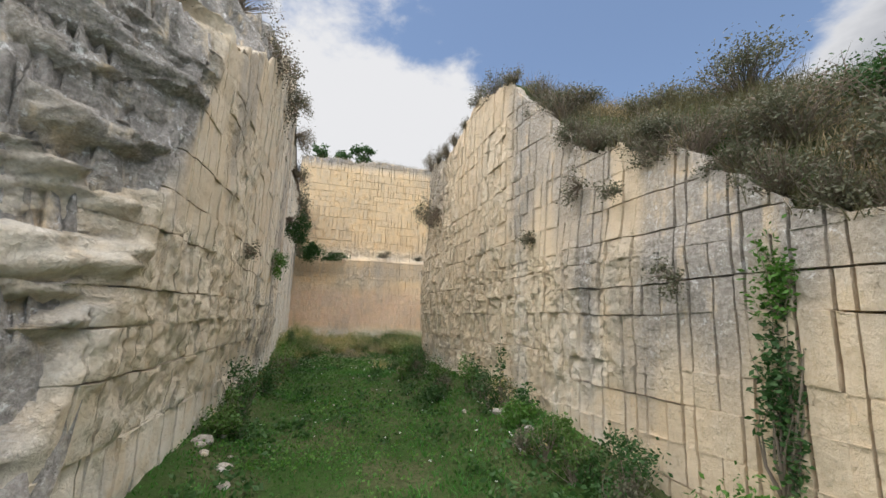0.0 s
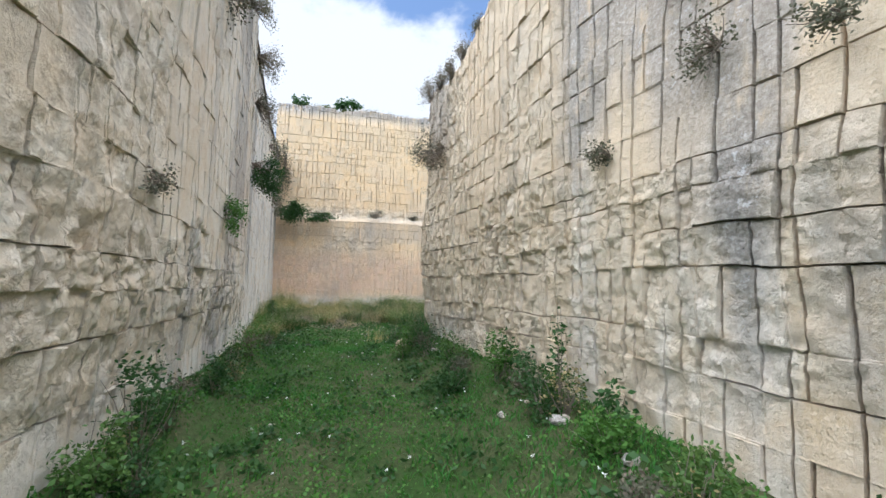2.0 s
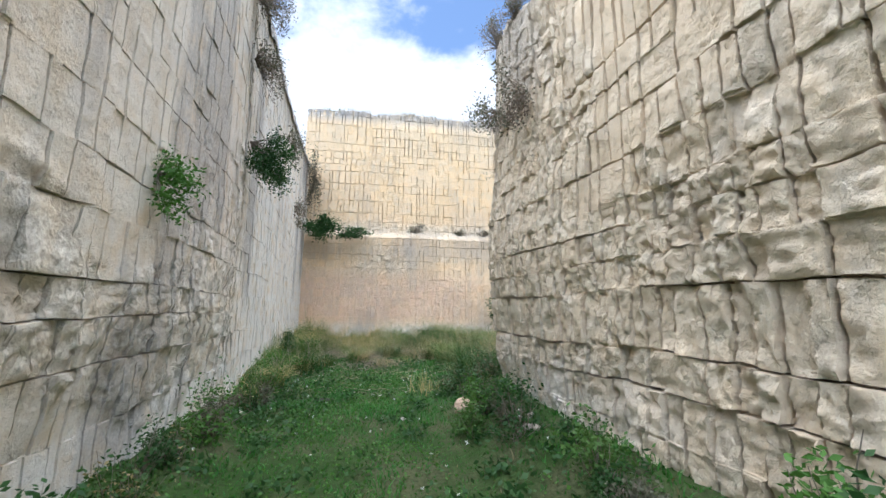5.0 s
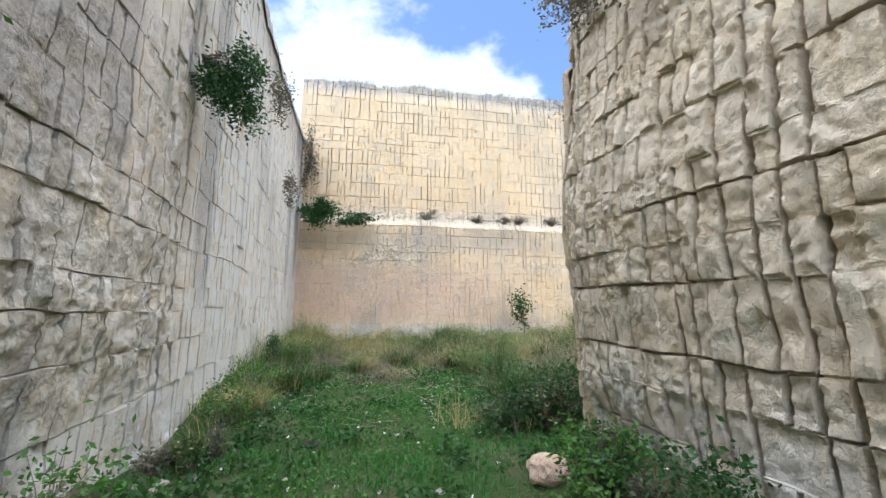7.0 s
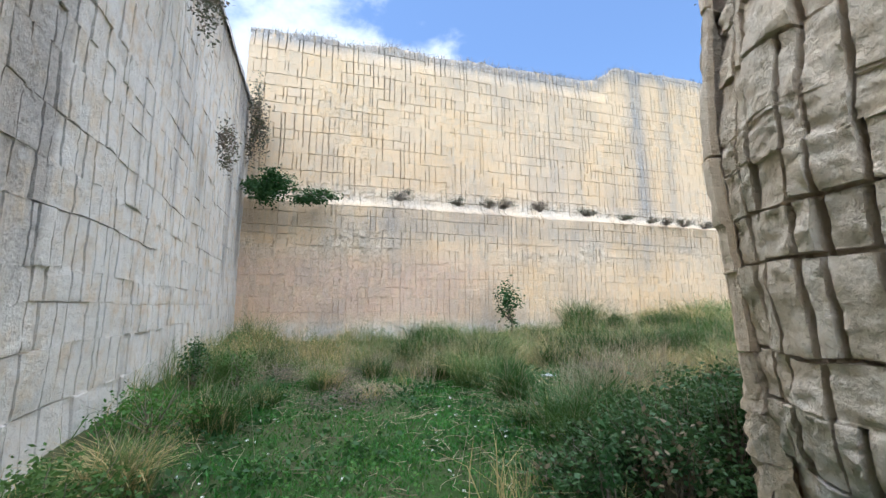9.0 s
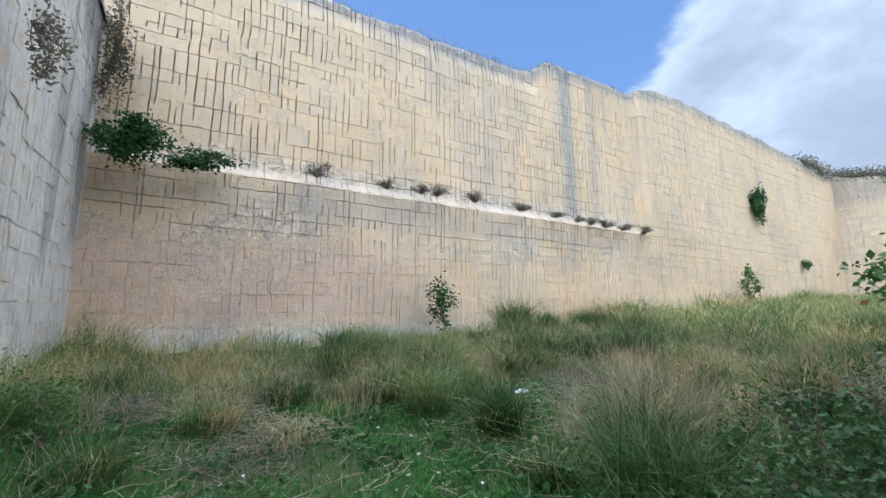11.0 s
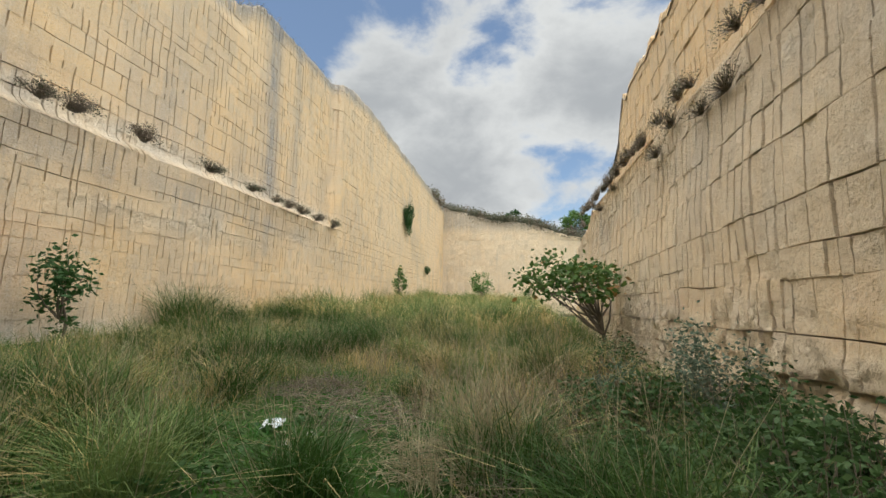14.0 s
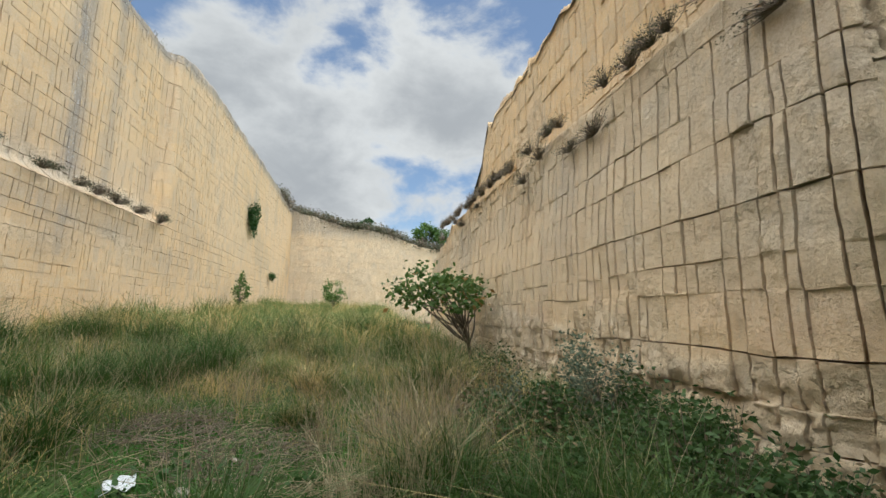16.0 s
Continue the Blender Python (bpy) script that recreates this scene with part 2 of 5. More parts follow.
# ---- mesh helpers ----
def mesh_from(name, verts, faces, mat, smooth_shade=True):
    """A mesh from arrays: verts (n, 3), faces (m, 3 or 4)."""
    me = bpy.data.meshes.new(name)
    verts, faces = np.asarray(verts, np.float32), np.asarray(faces, np.int32)
    me.vertices.add(len(verts))
    me.vertices.foreach_set("co", verts.ravel())
    k = faces.shape[1]
    me.loops.add(faces.size)
    me.loops.foreach_set("vertex_index", faces.ravel())
    me.polygons.add(len(faces))
    me.polygons.foreach_set("loop_start", np.arange(0, faces.size, k, dtype=np.int32))
    me.polygons.foreach_set("use_smooth", np.broadcast_to(smooth_shade, len(faces)).copy())
    me.update(calc_edges=True)
    me.materials.append(mat)
    return me


def child(name, me, parent, label="", kind=""):
    ob = new(name, me)
    ob.parent = parent
    return tagged(ob, label, "", "", kind)


def part(name, bm, mat, parent, label=""):
    me = bpy.data.meshes.new(name)
    bm.to_mesh(me)
    bm.free()
    me.materials.append(mat)
    me.polygons.foreach_set("use_smooth", np.ones(len(me.polygons), bool))
    return child(name, me, parent, label)


def stain_attribute(me, rgba, name="stain"):
    att = me.color_attributes.new(name, "FLOAT_COLOR", "POINT")
    att.data.foreach_set("color", np.asarray(rgba, np.float32).ravel())


def quads(n, m, base=0):
    i, j = np.meshgrid(np.arange(n - 1), np.arange(m - 1), indexing="ij")
    a = (base + i * m + j).ravel()
    return np.stack([a, a + m, a + m + 1, a + 1], 1)


def grid_mesh(name, xs, ys, height, mat):
    X, Y = np.meshgrid(xs, ys, indexing="ij")
    Z = height(X, Y)
    return mesh_from(name, np.stack([X, Y, Z], -1).reshape(-1, 3), quads(len(xs), len(ys)), mat)


# ---- the ground ----
def ground_z(x, y):
    x, y = np.asarray(x, float), np.asarray(y, float)
    z = -0.24 + 0.06 * fbm(x * 0.45, y * 0.45, 0, 3, 11) + 0.025 * fbm(x * 2.5, y * 2.5, 0, 3, 12)
    in_lane = smooth(14.0, 11.5, y) * smooth(2, 5, y)
    z = z + in_lane * (0.50 * smooth(1.5, 2.9, x) + 0.3 * smooth(-0.5, -1.7, x))
    z = z + smooth(13.5, 16, y) * (0.4 * smooth(-0.5, -2.4, x) + 0.046 * np.maximum(x - 2.5, 0) * smooth(60, 40, x) + 0.35 * smooth(22, 26, y) + 0.55 * smooth(16.2, 13.6, y) * smooth(2.2, 4.5, x))
    return z - 0.4 * smooth(60, 200, np.hypot(x, y))


def axis(lo, hi, step, far):
    tail = np.geomspace(step * 2, far, 26)
    return np.concatenate([lo - tail[::-1], np.arange(lo, hi, step), hi + tail])


ground = new("ground", grid_mesh("ground", axis(-4, 22, 0.16, 900), axis(-3, 27, 0.16, 900), ground_z, SOIL))
tagged(ground, "uneven earth floor of the quarry under short green grass", "ground", kind="structure")


# ---- rock walls ----
class Path:
    """A line in plan, by length; n points into the open space on its right hand side when side = 1."""

    def __init__(self, points, side, corner=0.35):
        pts = np.array(points, float)
        dense = [pts[0]]
        for a, b in zip(pts, pts[1:]):
            k = max(2, int(np.hypot(*(b - a)) / 0.05))
            dense += [a + (b - a) * t for t in np.linspace(0, 1, k)[1:]]
        p = np.array(dense)
        w = int(corner / 0.05)
        if w > 0:
            kern = np.hanning(2 * w + 3)[1:-1]
            kern /= kern.sum()
            pad = np.concatenate([np.repeat(p[:1], w, 0), p, np.repeat(p[-1:], w, 0)])
            p = np.stack([np.convolve(pad[:, i], kern, "valid") for i in (0, 1)], 1)
        step = np.hypot(*np.diff(p, axis=0).T)
        self.s = np.concatenate([[0], np.cumsum(step)])
        self.p = p
        t = np.gradient(p, axis=0)
        t /= np.maximum(np.hypot(t[:, 0], t[:, 1]), 1e-9)[:, None]
        self.n = np.stack([t[:, 1], -t[:, 0]], 1) * side
        self.length = self.s[-1]

    def at(self, u):
        x, y = np.interp(u, self.s, self.p[:, 0]), np.interp(u, self.s, self.p[:, 1])
        nx, ny = np.interp(u, self.s, self.n[:, 0]), np.interp(u, self.s, self.n[:, 1])
        return x, y, nx, ny

    def u_of(self, x, y):
        return self.s[np.argmin((self.p[:, 0] - x) ** 2 + (self.p[:, 1] - y) ** 2)]


def rock_wall(name, label, path, u0, u1, z0, top, course, width, offset, groove_v, groove_h, rough, stain, samples, near, seed, bow=0.02, cut=lambda u: 0.012 + 0 * u, drop=0.06, run=0.5, least=0.3, chunk=0.012, dash=2.6, tip=0.5, dents=0.6, stagger=0.15, crag=None, bond=0.3):
    """A quarried face as sawn blocks in level courses. top(u): rim height; offset(u, z): how far the face stands proud;
    groove_v, groove_h, rough(u, z): depth of the cuts and of the weathering; crag(u, z): where the rock is wild and uncut;
    near: u and z range whose blocks are parts of their own."""
    rng = np.random.default_rng(seed)
    zmax = float(np.max(top(np.linspace(u0, u1, 400)))) + 0.3
    rows = [z0]
    while rows[-1] < zmax:
        rows.append(rows[-1] + course * rng.choice([0.62, 0.8, 0.95, 1.1, 1.4]))
    columns = np.arange(u0, u1 + width, width)
    columns = columns + rng.uniform(-0.33, 0.33, len(columns)) * width
    column_depth = rng.uniform(0.25, 1.0, len(columns))
    blocks = []
    for r, (a, b) in enumerate(zip(rows, rows[1:])):
        cuts = columns + rng.uniform(-1, 1, len(columns)) * width * stagger
        deep = 0.75 * column_depth + 0.6 * rng.uniform(-0.4, 1.0, len(columns))
        keep = (rng.random(len(cuts)) > drop) & (cuts > u0 + 0.08) & (cuts < u1 - 0.08)
        cuts, deep = cuts[keep], deep[keep]
        order = np.argsort(cuts)
        cuts, deep = cuts[order], deep[order]
        wide = np.diff(cuts, prepend=u0 - 1) > 0.08
        cuts = np.concatenate([[u0], cuts[wide], [u1]])
        deep = np.clip(np.concatenate([[0.5], deep[wide], [0.5]]), 0.0, 1.0)
        for c, d, g, h in zip(cuts, cuts[1:], deep, deep[1:]):
            if top(np.array([0.5 * (c + d)]))[0] > a - 0.25:
                blocks.append((c, d, a, b, g, h, r))
    B = np.array(blocks)
    nu, nz = samples
    slot = cut(0.5 * (B[:, 0] + B[:, 1]))

    def spread(lo, hi, half, n):
        w = (hi - lo)[:, None]
        a, b, half = lo[:, None], hi[:, None], half[:, None]
        lip = 0.5 * half
        inner = np.linspace(0, 1, n - 6)[None]
        return np.concatenate([a, a + 0.75 * half, a + half, a + half + lip + (w - 2 * half - 2 * lip) * inner, b - half, b - 0.75 * half, b], 1)

    U = np.repeat(spread(B[:, 0], B[:, 1], slot * rng.uniform(0.6, 1.7, len(B)), nu)[:, :, None], nz, 2)
    Z = np.repeat(spread(B[:, 2], B[:, 3], 0.7 * slot * rng.uniform(0.6, 1.5, len(B)), nz)[:, None, :], nu, 1)
    # the cuts wander a little
    U = np.clip(U + (bow * vnoise(U * 0.8, Z * 1.1, 0, seed + 5) + 0.5 * bow * vnoise(U * 3.1, Z * 3.1, 0, seed + 15)) * (U > u0 + 0.01) * (U < u1 - 0.01), u0, u1)
    Zw = Z + 1.6 * bow * vnoise(U * 0.6, Z * 0.7, 3, seed + 6) + 0.8 * bow * vnoise(U * 3.3, Z * 2.7, 3, seed + 16)
    T = top(U)
    over = Zw > T
    Zw = np.minimum(Zw, T)
    R = rough(U, Zw)
    wild = np.zeros_like(U) if crag is None else crag(U, Zw)
    edge_l, edge_r, edge_b, edge_t = (np.zeros((nu, nz)) for _ in range(4))
    for k, wgt in enumerate((1.0, 1.0, 0.06)):
        edge_l[k, :], edge_r[-1 - k, :], edge_b[:, k], edge_t[:, -1 - k] = wgt, wgt, wgt, wgt
    face = 1 - np.clip(np.maximum(np.maximum(edge_l, edge_r), np.maximum(edge_b, edge_t)), 0, 1)[None]
    D = offset(U, Zw) + 0.05 * fbm(U * 0.35, Zw * 0.35, 0, 3, seed)
    lumps = fbm(U * 2.4, Zw * 2.4, 1, 4, seed + 1)
    D = D + R * (0.02 * lumps - 0.085 * dents * np.abs(fbm(U * 6.5, Zw * 8.0, 2, 3, seed + 2, 0.7)) + 0.035 * fbm(U * 15, Zw * 17, 3, 2, seed + 3, 0.7))
    # spalled flakes leave small sharp ledges
    D = D + R * 0.05 * np.floor(fbm(U * 3.6, Zw * 4.6, 5, 3, seed + 7, 0.6) * 5) / 5
    D = D + 0.006 * fbm(U * 9, Zw * 4, 4, 3, seed + 4)
    # wild rock: bedding ledges and hollows
    bed = Zw / 0.47 + 0.9 * fbm(U * 0.7, Zw * 0.5, 0, 3, seed + 11)
    bed2 = Zw / 0.17 + 1.4 * fbm(U * 1.3, Zw * 0.9, 4, 3, seed + 14)
    D = D + wild * (0.30 * fbm(U * 0.8, Zw * 1.1, 0, 4, seed + 12) + 0.22 * smooth(0.0, 0.85, bed - np.floor(bed)) + 0.07 * (bed2 - np.floor(bed2)) - 0.32 * np.abs(fbm(U * 1.7, Zw * 2.9, 3, 4, seed + 13, 0.65)) - 0.12)
    cutting = 1 - wild
    proud = (rng.uniform(-1, 1, len(B)) * chunk)[:, None, None]
    tilt_u = (rng.normal(size=len(B)) * 0.05)[:, None, None] * (U - (B[:, 0] + B[:, 1])[:, None, None] / 2)
    tilt_z = (rng.normal(size=len(B)) * 0.07)[:, None, None] * (Z - (B[:, 2] + B[:, 3])[:, None, None] / 2)
    D = D + (proud * (0.4 + 2.4 * R) + tip * (tilt_u + tilt_z) * (0.2 + 2.0 * R)) * face * cutting
    side = np.maximum(edge_l[None] * B[:, 4, None, None], edge_r[None] * B[:, 5, None, None])
    level = np.maximum(edge_b[None] * (bond + 1.3 * vnoise(U * 0.7, B[:, 6, None, None] * 9.1, 0, seed + 17)), edge_t[None] * (bond + 1.3 * vnoise(U * 0.7, B[:, 6, None, None] * 9.1 + 9.1, 0, seed + 17)))
    side, level = smooth(0.15, 0.6, side) * (side > 0.05), smooth(0.1, 0.5, level)
    gv = groove_v(U, Zw) * (least + (1 - least) * smooth(-0.12, 0.06, fbm(U * dash, Zw * run, 7, 2, seed + 8)))
    D = D - np.maximum(gv * side, groove_h(U, Zw) * np.clip(level, 0.0, 1.0)) * cutting
    D = D - 0.25 * over * np.clip((Z - T), 0, 0.6)
    x, y, nx, ny = path.at(U)
    V = np.stack([x + nx * D, y + ny * D, Zw], -1)
    S = np.clip(np.stack(np.broadcast_arrays(*stain(U, Zw)), -1), 0, 1)
    tone = np.broadcast_to(rng.random(len(B))[:, None, None], U.shape) * cutting
    W = np.stack([np.clip(R + 0.8 * wild, 0, 1), tone, wild, np.ones_like(U)], -1)
    alive = (B[:, 2] < T.max((1, 2)))
    # the body of rock behind the blocks
    k = max(8, int((u1 - u0) / 0.5))
    us = np.linspace(u0, u1, k)
    cx, cy, cnx, cny = path.at(us)
    verts = []
    for i in range(k):
        th = float(top(us[i:i + 1])[0])
        lo = float(offset(us[i:i + 1], np.array([z0 + 0.2]))[0]) - 0.42
        hi = float(offset(us[i:i + 1], np.array([th - 0.1]))[0]) - 0.42
        lo = min(lo, hi)
        for dist, z in ((lo, z0 - 0.4), (lo, th - 0.45), (hi - 0.9, th - 0.45), (lo - 0.9, z0 - 0.4)):
            verts.append((cx[i] + cnx[i] * dist, cy[i] + cny[i] * dist, z))
    faces = [(4 * i + a, 4 * i + b, 4 * i + 4 + b, 4 * i + 4 + a) for i in range(k - 1) for a, b in ((0, 1), (1, 2), (2, 3), (3, 0))]
    faces += [(0, 1, 2, 3), tuple(4 * (k - 1) + j for j in (3, 2, 1, 0))]
    wall = new(name, mesh_from(name, verts, faces, STONE, False))
    stain_attribute(wall.data, np.zeros((len(verts), 4)))
    tagged(wall, label, "rock wall", kind="structure")
    q = quads(nu, nz)
    i, j = np.meshgrid(np.arange(nu - 1), np.arange(nz - 1), indexing="ij")
    # the faces of the cuts keep sharp edges
    soft = ((i > 2) & (i < nu - 4) & (j > 2) & (j < nz - 4)).ravel()
    if path.n[0] @ np.array([-(path.p[1] - path.p[0])[1], (path.p[1] - path.p[0])[0]]) > 0:
        q = q[:, ::-1]
    uncut = wild.max((1, 2)) > 0.5
    mid = np.stack([(B[:, 0] + B[:, 1]) / 2, (B[:, 2] + B[:, 3]) / 2], 1)
    ulo, uhi, zlo, zhi = near
    pick = alive & ~uncut & (mid[:, 0] > ulo) & (mid[:, 0] < uhi) & (mid[:, 1] > zlo) & (mid[:, 1] < zhi)
    singles = np.nonzero(pick)[0][:300]
    rest = np.setdiff1d(np.nonzero(alive)[0], singles)

    def block_mesh(mesh_name, idx):
        faces = (q[None] + (np.arange(len(idx)) * nu * nz)[:, None, None]).reshape(-1, 4)
        shade = (soft[None] | uncut[idx][:, None]).ravel()
        me = mesh_from(mesh_name, V[idx].reshape(-1, 3), faces, STONE, shade)
        stain_attribute(me, S[idx].reshape(-1, 4))
        stain_attribute(me, W[idx].reshape(-1, 4), "wear")
        return me

    for i in singles:
        child("stone_block", block_mesh("stone_block", np.array([i])), wall)
    child("sawn_blocks", block_mesh("sawn_blocks", rest), wall, "", "stuff")
    return wall


def table(us, vs):
    us, vs = list(us), list(vs)
    return lambda u: np.interp(u, us, vs)


# left flank: an outcrop, then the lane's wall up to the back corner
LEFT = Path([(-9, -1.7), (-4.2, 0.8), (-2.2, 1.9), (-1.62, 2.8), (-1.55, 3.5), (-1.5, 8), (-1.75, 12.5), (-2.1, 17), (-2.45, 22), (-2.6, 26.6)], 1, 0.3)
LU, LC = LEFT.u_of(-1.55, 3.5), LEFT.u_of(-1.62, 2.8)
left_rim = table([0, LU - 3.5, LU - 0.8, LU, LU + 0.5, LU + 1.1, LU + 1.9, LU + 3.2, LU + 5.4, LU + 8, LU + 11, LU + 17, LU + 24], [4.3, 4.5, 4.6, 4.7, 4.75, 4.8, 5.0, 5.8, 7.2, 8.1, 8.3, 8.4, 8.8])


def left_top(u):
    return left_rim(u) + 0.22 * fbm(np.asarray(u) * 1.3, 0, 0, 3, 21) + 0.22 * np.floor(2.4 * fbm(np.asarray(u) * 2.1, 0, 5, 3, 24)) / 2.4


# right block: the lane's wall, round the corner into its rear face
RIGHT = Path([(4.6, -6), (3.35, 0.5), (3.05, 4.4), (2.85, 9), (2.72, 12.9), (2.8, 13.35), (3.3, 13.45), (10, 13.4), (24, 13.3)], -1, 0.3)
RC = RIGHT.u_of(2.75, 13.2)
right_rim = table([0, RIGHT.u_of(3.25, 1.8), RIGHT.u_of(3.2, 2.5), RIGHT.u_of(3, 4.8), RIGHT.u_of(2.95, 6.7), RIGHT.u_of(2.9, 8.2), RIGHT.u_of(2.85, 9.7), RIGHT.u_of(2.8, 10.6), RC, RC + 3, RC + 5.5, RC + 10.5, RC + 11.6, RC + 14.5, RC + 18, RC + 22],
                  [1.9, 2.3, 2.8, 4.15, 6.0, 6.7, 6.3, 6.3, 6.6, 7.4, 7.7, 7.8, 6.1, 5.4, 4.9, 4.6])


def right_top(u):
    return right_rim(u) + 0.2 * fbm(np.asarray(u) * 1.4, 0, 0, 3, 22) + 0.16 * np.floor(2.4 * fbm(np.asarray(u) * 2.3, 0, 5, 3, 26)) / 2.4


# back wall and the far end
BACK = Path([(-2.9, 25.75), (47, 25.75), (47.6, 2)], 1, 0.2)
BC = BACK.u_of(47, 25.75)
back_rim = table([0, 8, 14.6, 15.2, 16.2, 22, 27, 36, 45, BC, BC + 0.6, BC + 6, BC + 11, BC + 13, BC + 16, BC + 24], [11.8, 11.9, 12.0, 12.1, 12.95, 13.1, 13.7, 13.4, 12.9, 12.8, 12.6, 11.3, 10.6, 9.7, 9.0, 8.6])


def back_top(u):
    return back_rim(u) + 0.15 * fbm(np.asarray(u) * 0.9, 0, 0, 3, 23) + 0.12 * np.floor(2.4 * fbm(np.asarray(u) * 1.7, 0, 5, 3, 27)) / 2.4


def left_stain(u, z):
    v = u - LU
    n = fbm(u * 0.5, z * 0.35, 0, 3, 31)
    front = smooth(0.10, -0.12, outcrop(u, z) + 0.15 * n) * smooth(4.5, 3.0, v)
    grey = 0.05 + 0.85 * front * smooth(-0.2, 0.3, n + 0.06 * z) + 0.5 * smooth(6.5, 8.2, z) + 0.55 * smooth(0.15, 0.4, fbm(u * 1.4, z * 0.2, 2, 3, 34)) + 0.12 * smooth(8, 12, v) * smooth(0, 0.4, n + 0.1)
    pink = 0.75 * bump1(v, 9.3, 1.5) * bump1(z, 2.9, 1.4)
    ochre = 0.25 * smooth(0.0, 0.5, -n)
    white = 0.9 * smooth(10, 13, v) * smooth(8.5, 4.5, z) + 0.5 * smooth(2, 8, v) + 0.6 * smooth(1.0, 0.2, z) + 0.5 * front * smooth(0.1, 0.4, fbm(u, z, 4, 3, 33))
    return grey, pink, ochre, white


def right_stain(u, z):
    v = u - RC
    n = fbm(u * 0.5, z * 0.3, 0, 3, 41)
    lane = smooth(0.3, -0.3, v)
    early = smooth(-6.3, -7.0, v)
    grey = lane * (0.8 * early * smooth(1.9, 3.5, z + 1.3 * n + 2.2 * fbm(u * 1.7, z * 0.2, 2, 3, 43)) + 0.15 * smooth(0.0, 0.4, n) + 0.8 * smooth(-3, -1.5, v) * smooth(4.2, 5.2, z) * 0.8) + (1 - lane) * (0.25 * bump1(z, 3.9, 0.75) + 0.02 + 0.2 * smooth(0, 0.4, n))
    pink = (1 - lane) * 0.35 * bump1(z, 1.3, 0.3) * smooth(0, 0.3, n + 0.1)
    ochre = (1 - lane) * (0.75 * smooth(4.6, 5.4, z) + 0.15 + 0.4 * smooth(2.2, 1.0, z) + 0.2 + 0.25 * smooth(0.1, 0.4, -n)) + lane * 0.38
    white = 0.9 * lane * smooth(1.4, 0.5, z + 0.5 * n) * smooth(-5, -2, v) + 0.45 * lane * early * smooth(0.1, 0.35, fbm(u * 2.2, z * 0.25, 5, 3, 44))
    return grey, pink, ochre, white


def back_stain(u, z):
    n = fbm(u * 0.35, z * 0.35, 0, 3, 51)
    streak = bump1(u, 17.3, 0.45) + 0.6 * bump1(u, 19.0, 0.3) + 0.4 * bump1(u, 12.8, 0.6)
    grey = 0.3 * smooth(0.8, 0.0, np.abs(z - 4.3)) * smooth(23, 19, u) + 0.75 * streak * smooth(4.8, 6, z) + 0.8 * smooth(1.0, 0.1, back_rim(u) - z) + 0.04 + 0.2 * smooth(0.1, 0.4, fbm(u * 1.3, z * 0.3, 8, 3, 54)) + 0.25 * smooth(0.1, 0.5, n)
    pink = 0.85 * smooth(0.5, 1.2, z) * smooth(3.8, 2.4, z) * smooth(11.5, 6.5, u) * smooth(-0.5, 0.3, n + 0.3)
    ochre = 0.8 + 0.5 * smooth(0.0, 0.4, fbm(u * 0.9, z * 0.5, 6, 3, 53)) + 0.75 * smooth(5.3, 6, z) * smooth(10, 7, z) * smooth(-0.5, 0.2, n + 0.15) + 0.7 * smooth(20, 23, u) * smooth(12.0, 9.0, z) + 0.3 * smooth(12, 18, u)
    white = 0.15 * bump1(z, 5.25, 0.28) * smooth(24, 20, u) + 0.7 * smooth(1.0, 0.5, z) * smooth(14, 9, u) + 0.1 * smooth(0.2, -0.3, n)
    return grey, pink, ochre, white


def outcrop(u, z):
    """How far the wild slope in front cuts back behind the lane's face; below nought the face is uncut rock."""
    return (0.57 * np.maximum(u - LC, 0) - 0.26 * (z - 0.3)) / 0.82


def west_crag(u, z):
    return smooth(0.06, -0.16, outcrop(u, z) + 0.12 * fbm(u * 1.5, z * 1.5, 0, 3, 36)) * smooth(LU + 4.5, LU + 3.0, u)


rock_wall("wall_west", "pale weathered limestone quarry wall with shallow saw cuts", LEFT, 0, LEFT.length, -0.5, left_top, 0.46, 0.19,
          lambda u, z: 0.10 * smooth(LU + 10.6, LU + 9.6, u) * smooth(0.4, 1.4, z) + np.minimum(outcrop(u, z), 0) * smooth(LU + 4.5, LU + 3.0, u),
          lambda u, z: (0.10 + 0.06 * smooth(LU + 4, LU + 8, u)) * (1 - 0.75 * smooth(LU + 12, LU + 15, u)),
          lambda u, z: 0.09 - 0.06 * smooth(LU + 12, LU + 15, u),
          lambda u, z: 0.20 + (0.0 + 0.32 * smooth(-0.1, 0.25, fbm(u * 0.5, z * 0.4, 0, 3, 28))) * smooth(LU + 11, LU + 10, u) + 0.5 * smooth(0.1, -0.1, np.abs(z - 1.55 + 0.5 * vnoise(u * 0.5, 0, 0, 38)) - 0.75 + 0.6 * vnoise(u * 0.9, z * 0.9, 0, 25)) * smooth(LU + 11, LU + 9, u),
          left_stain, (11, 17), (LU + 2.0, LU + 11.5, -0.3, 4.6), 101, least=0.15, cut=lambda u: 0.010 + 0 * u, crag=west_crag, bond=0.15)
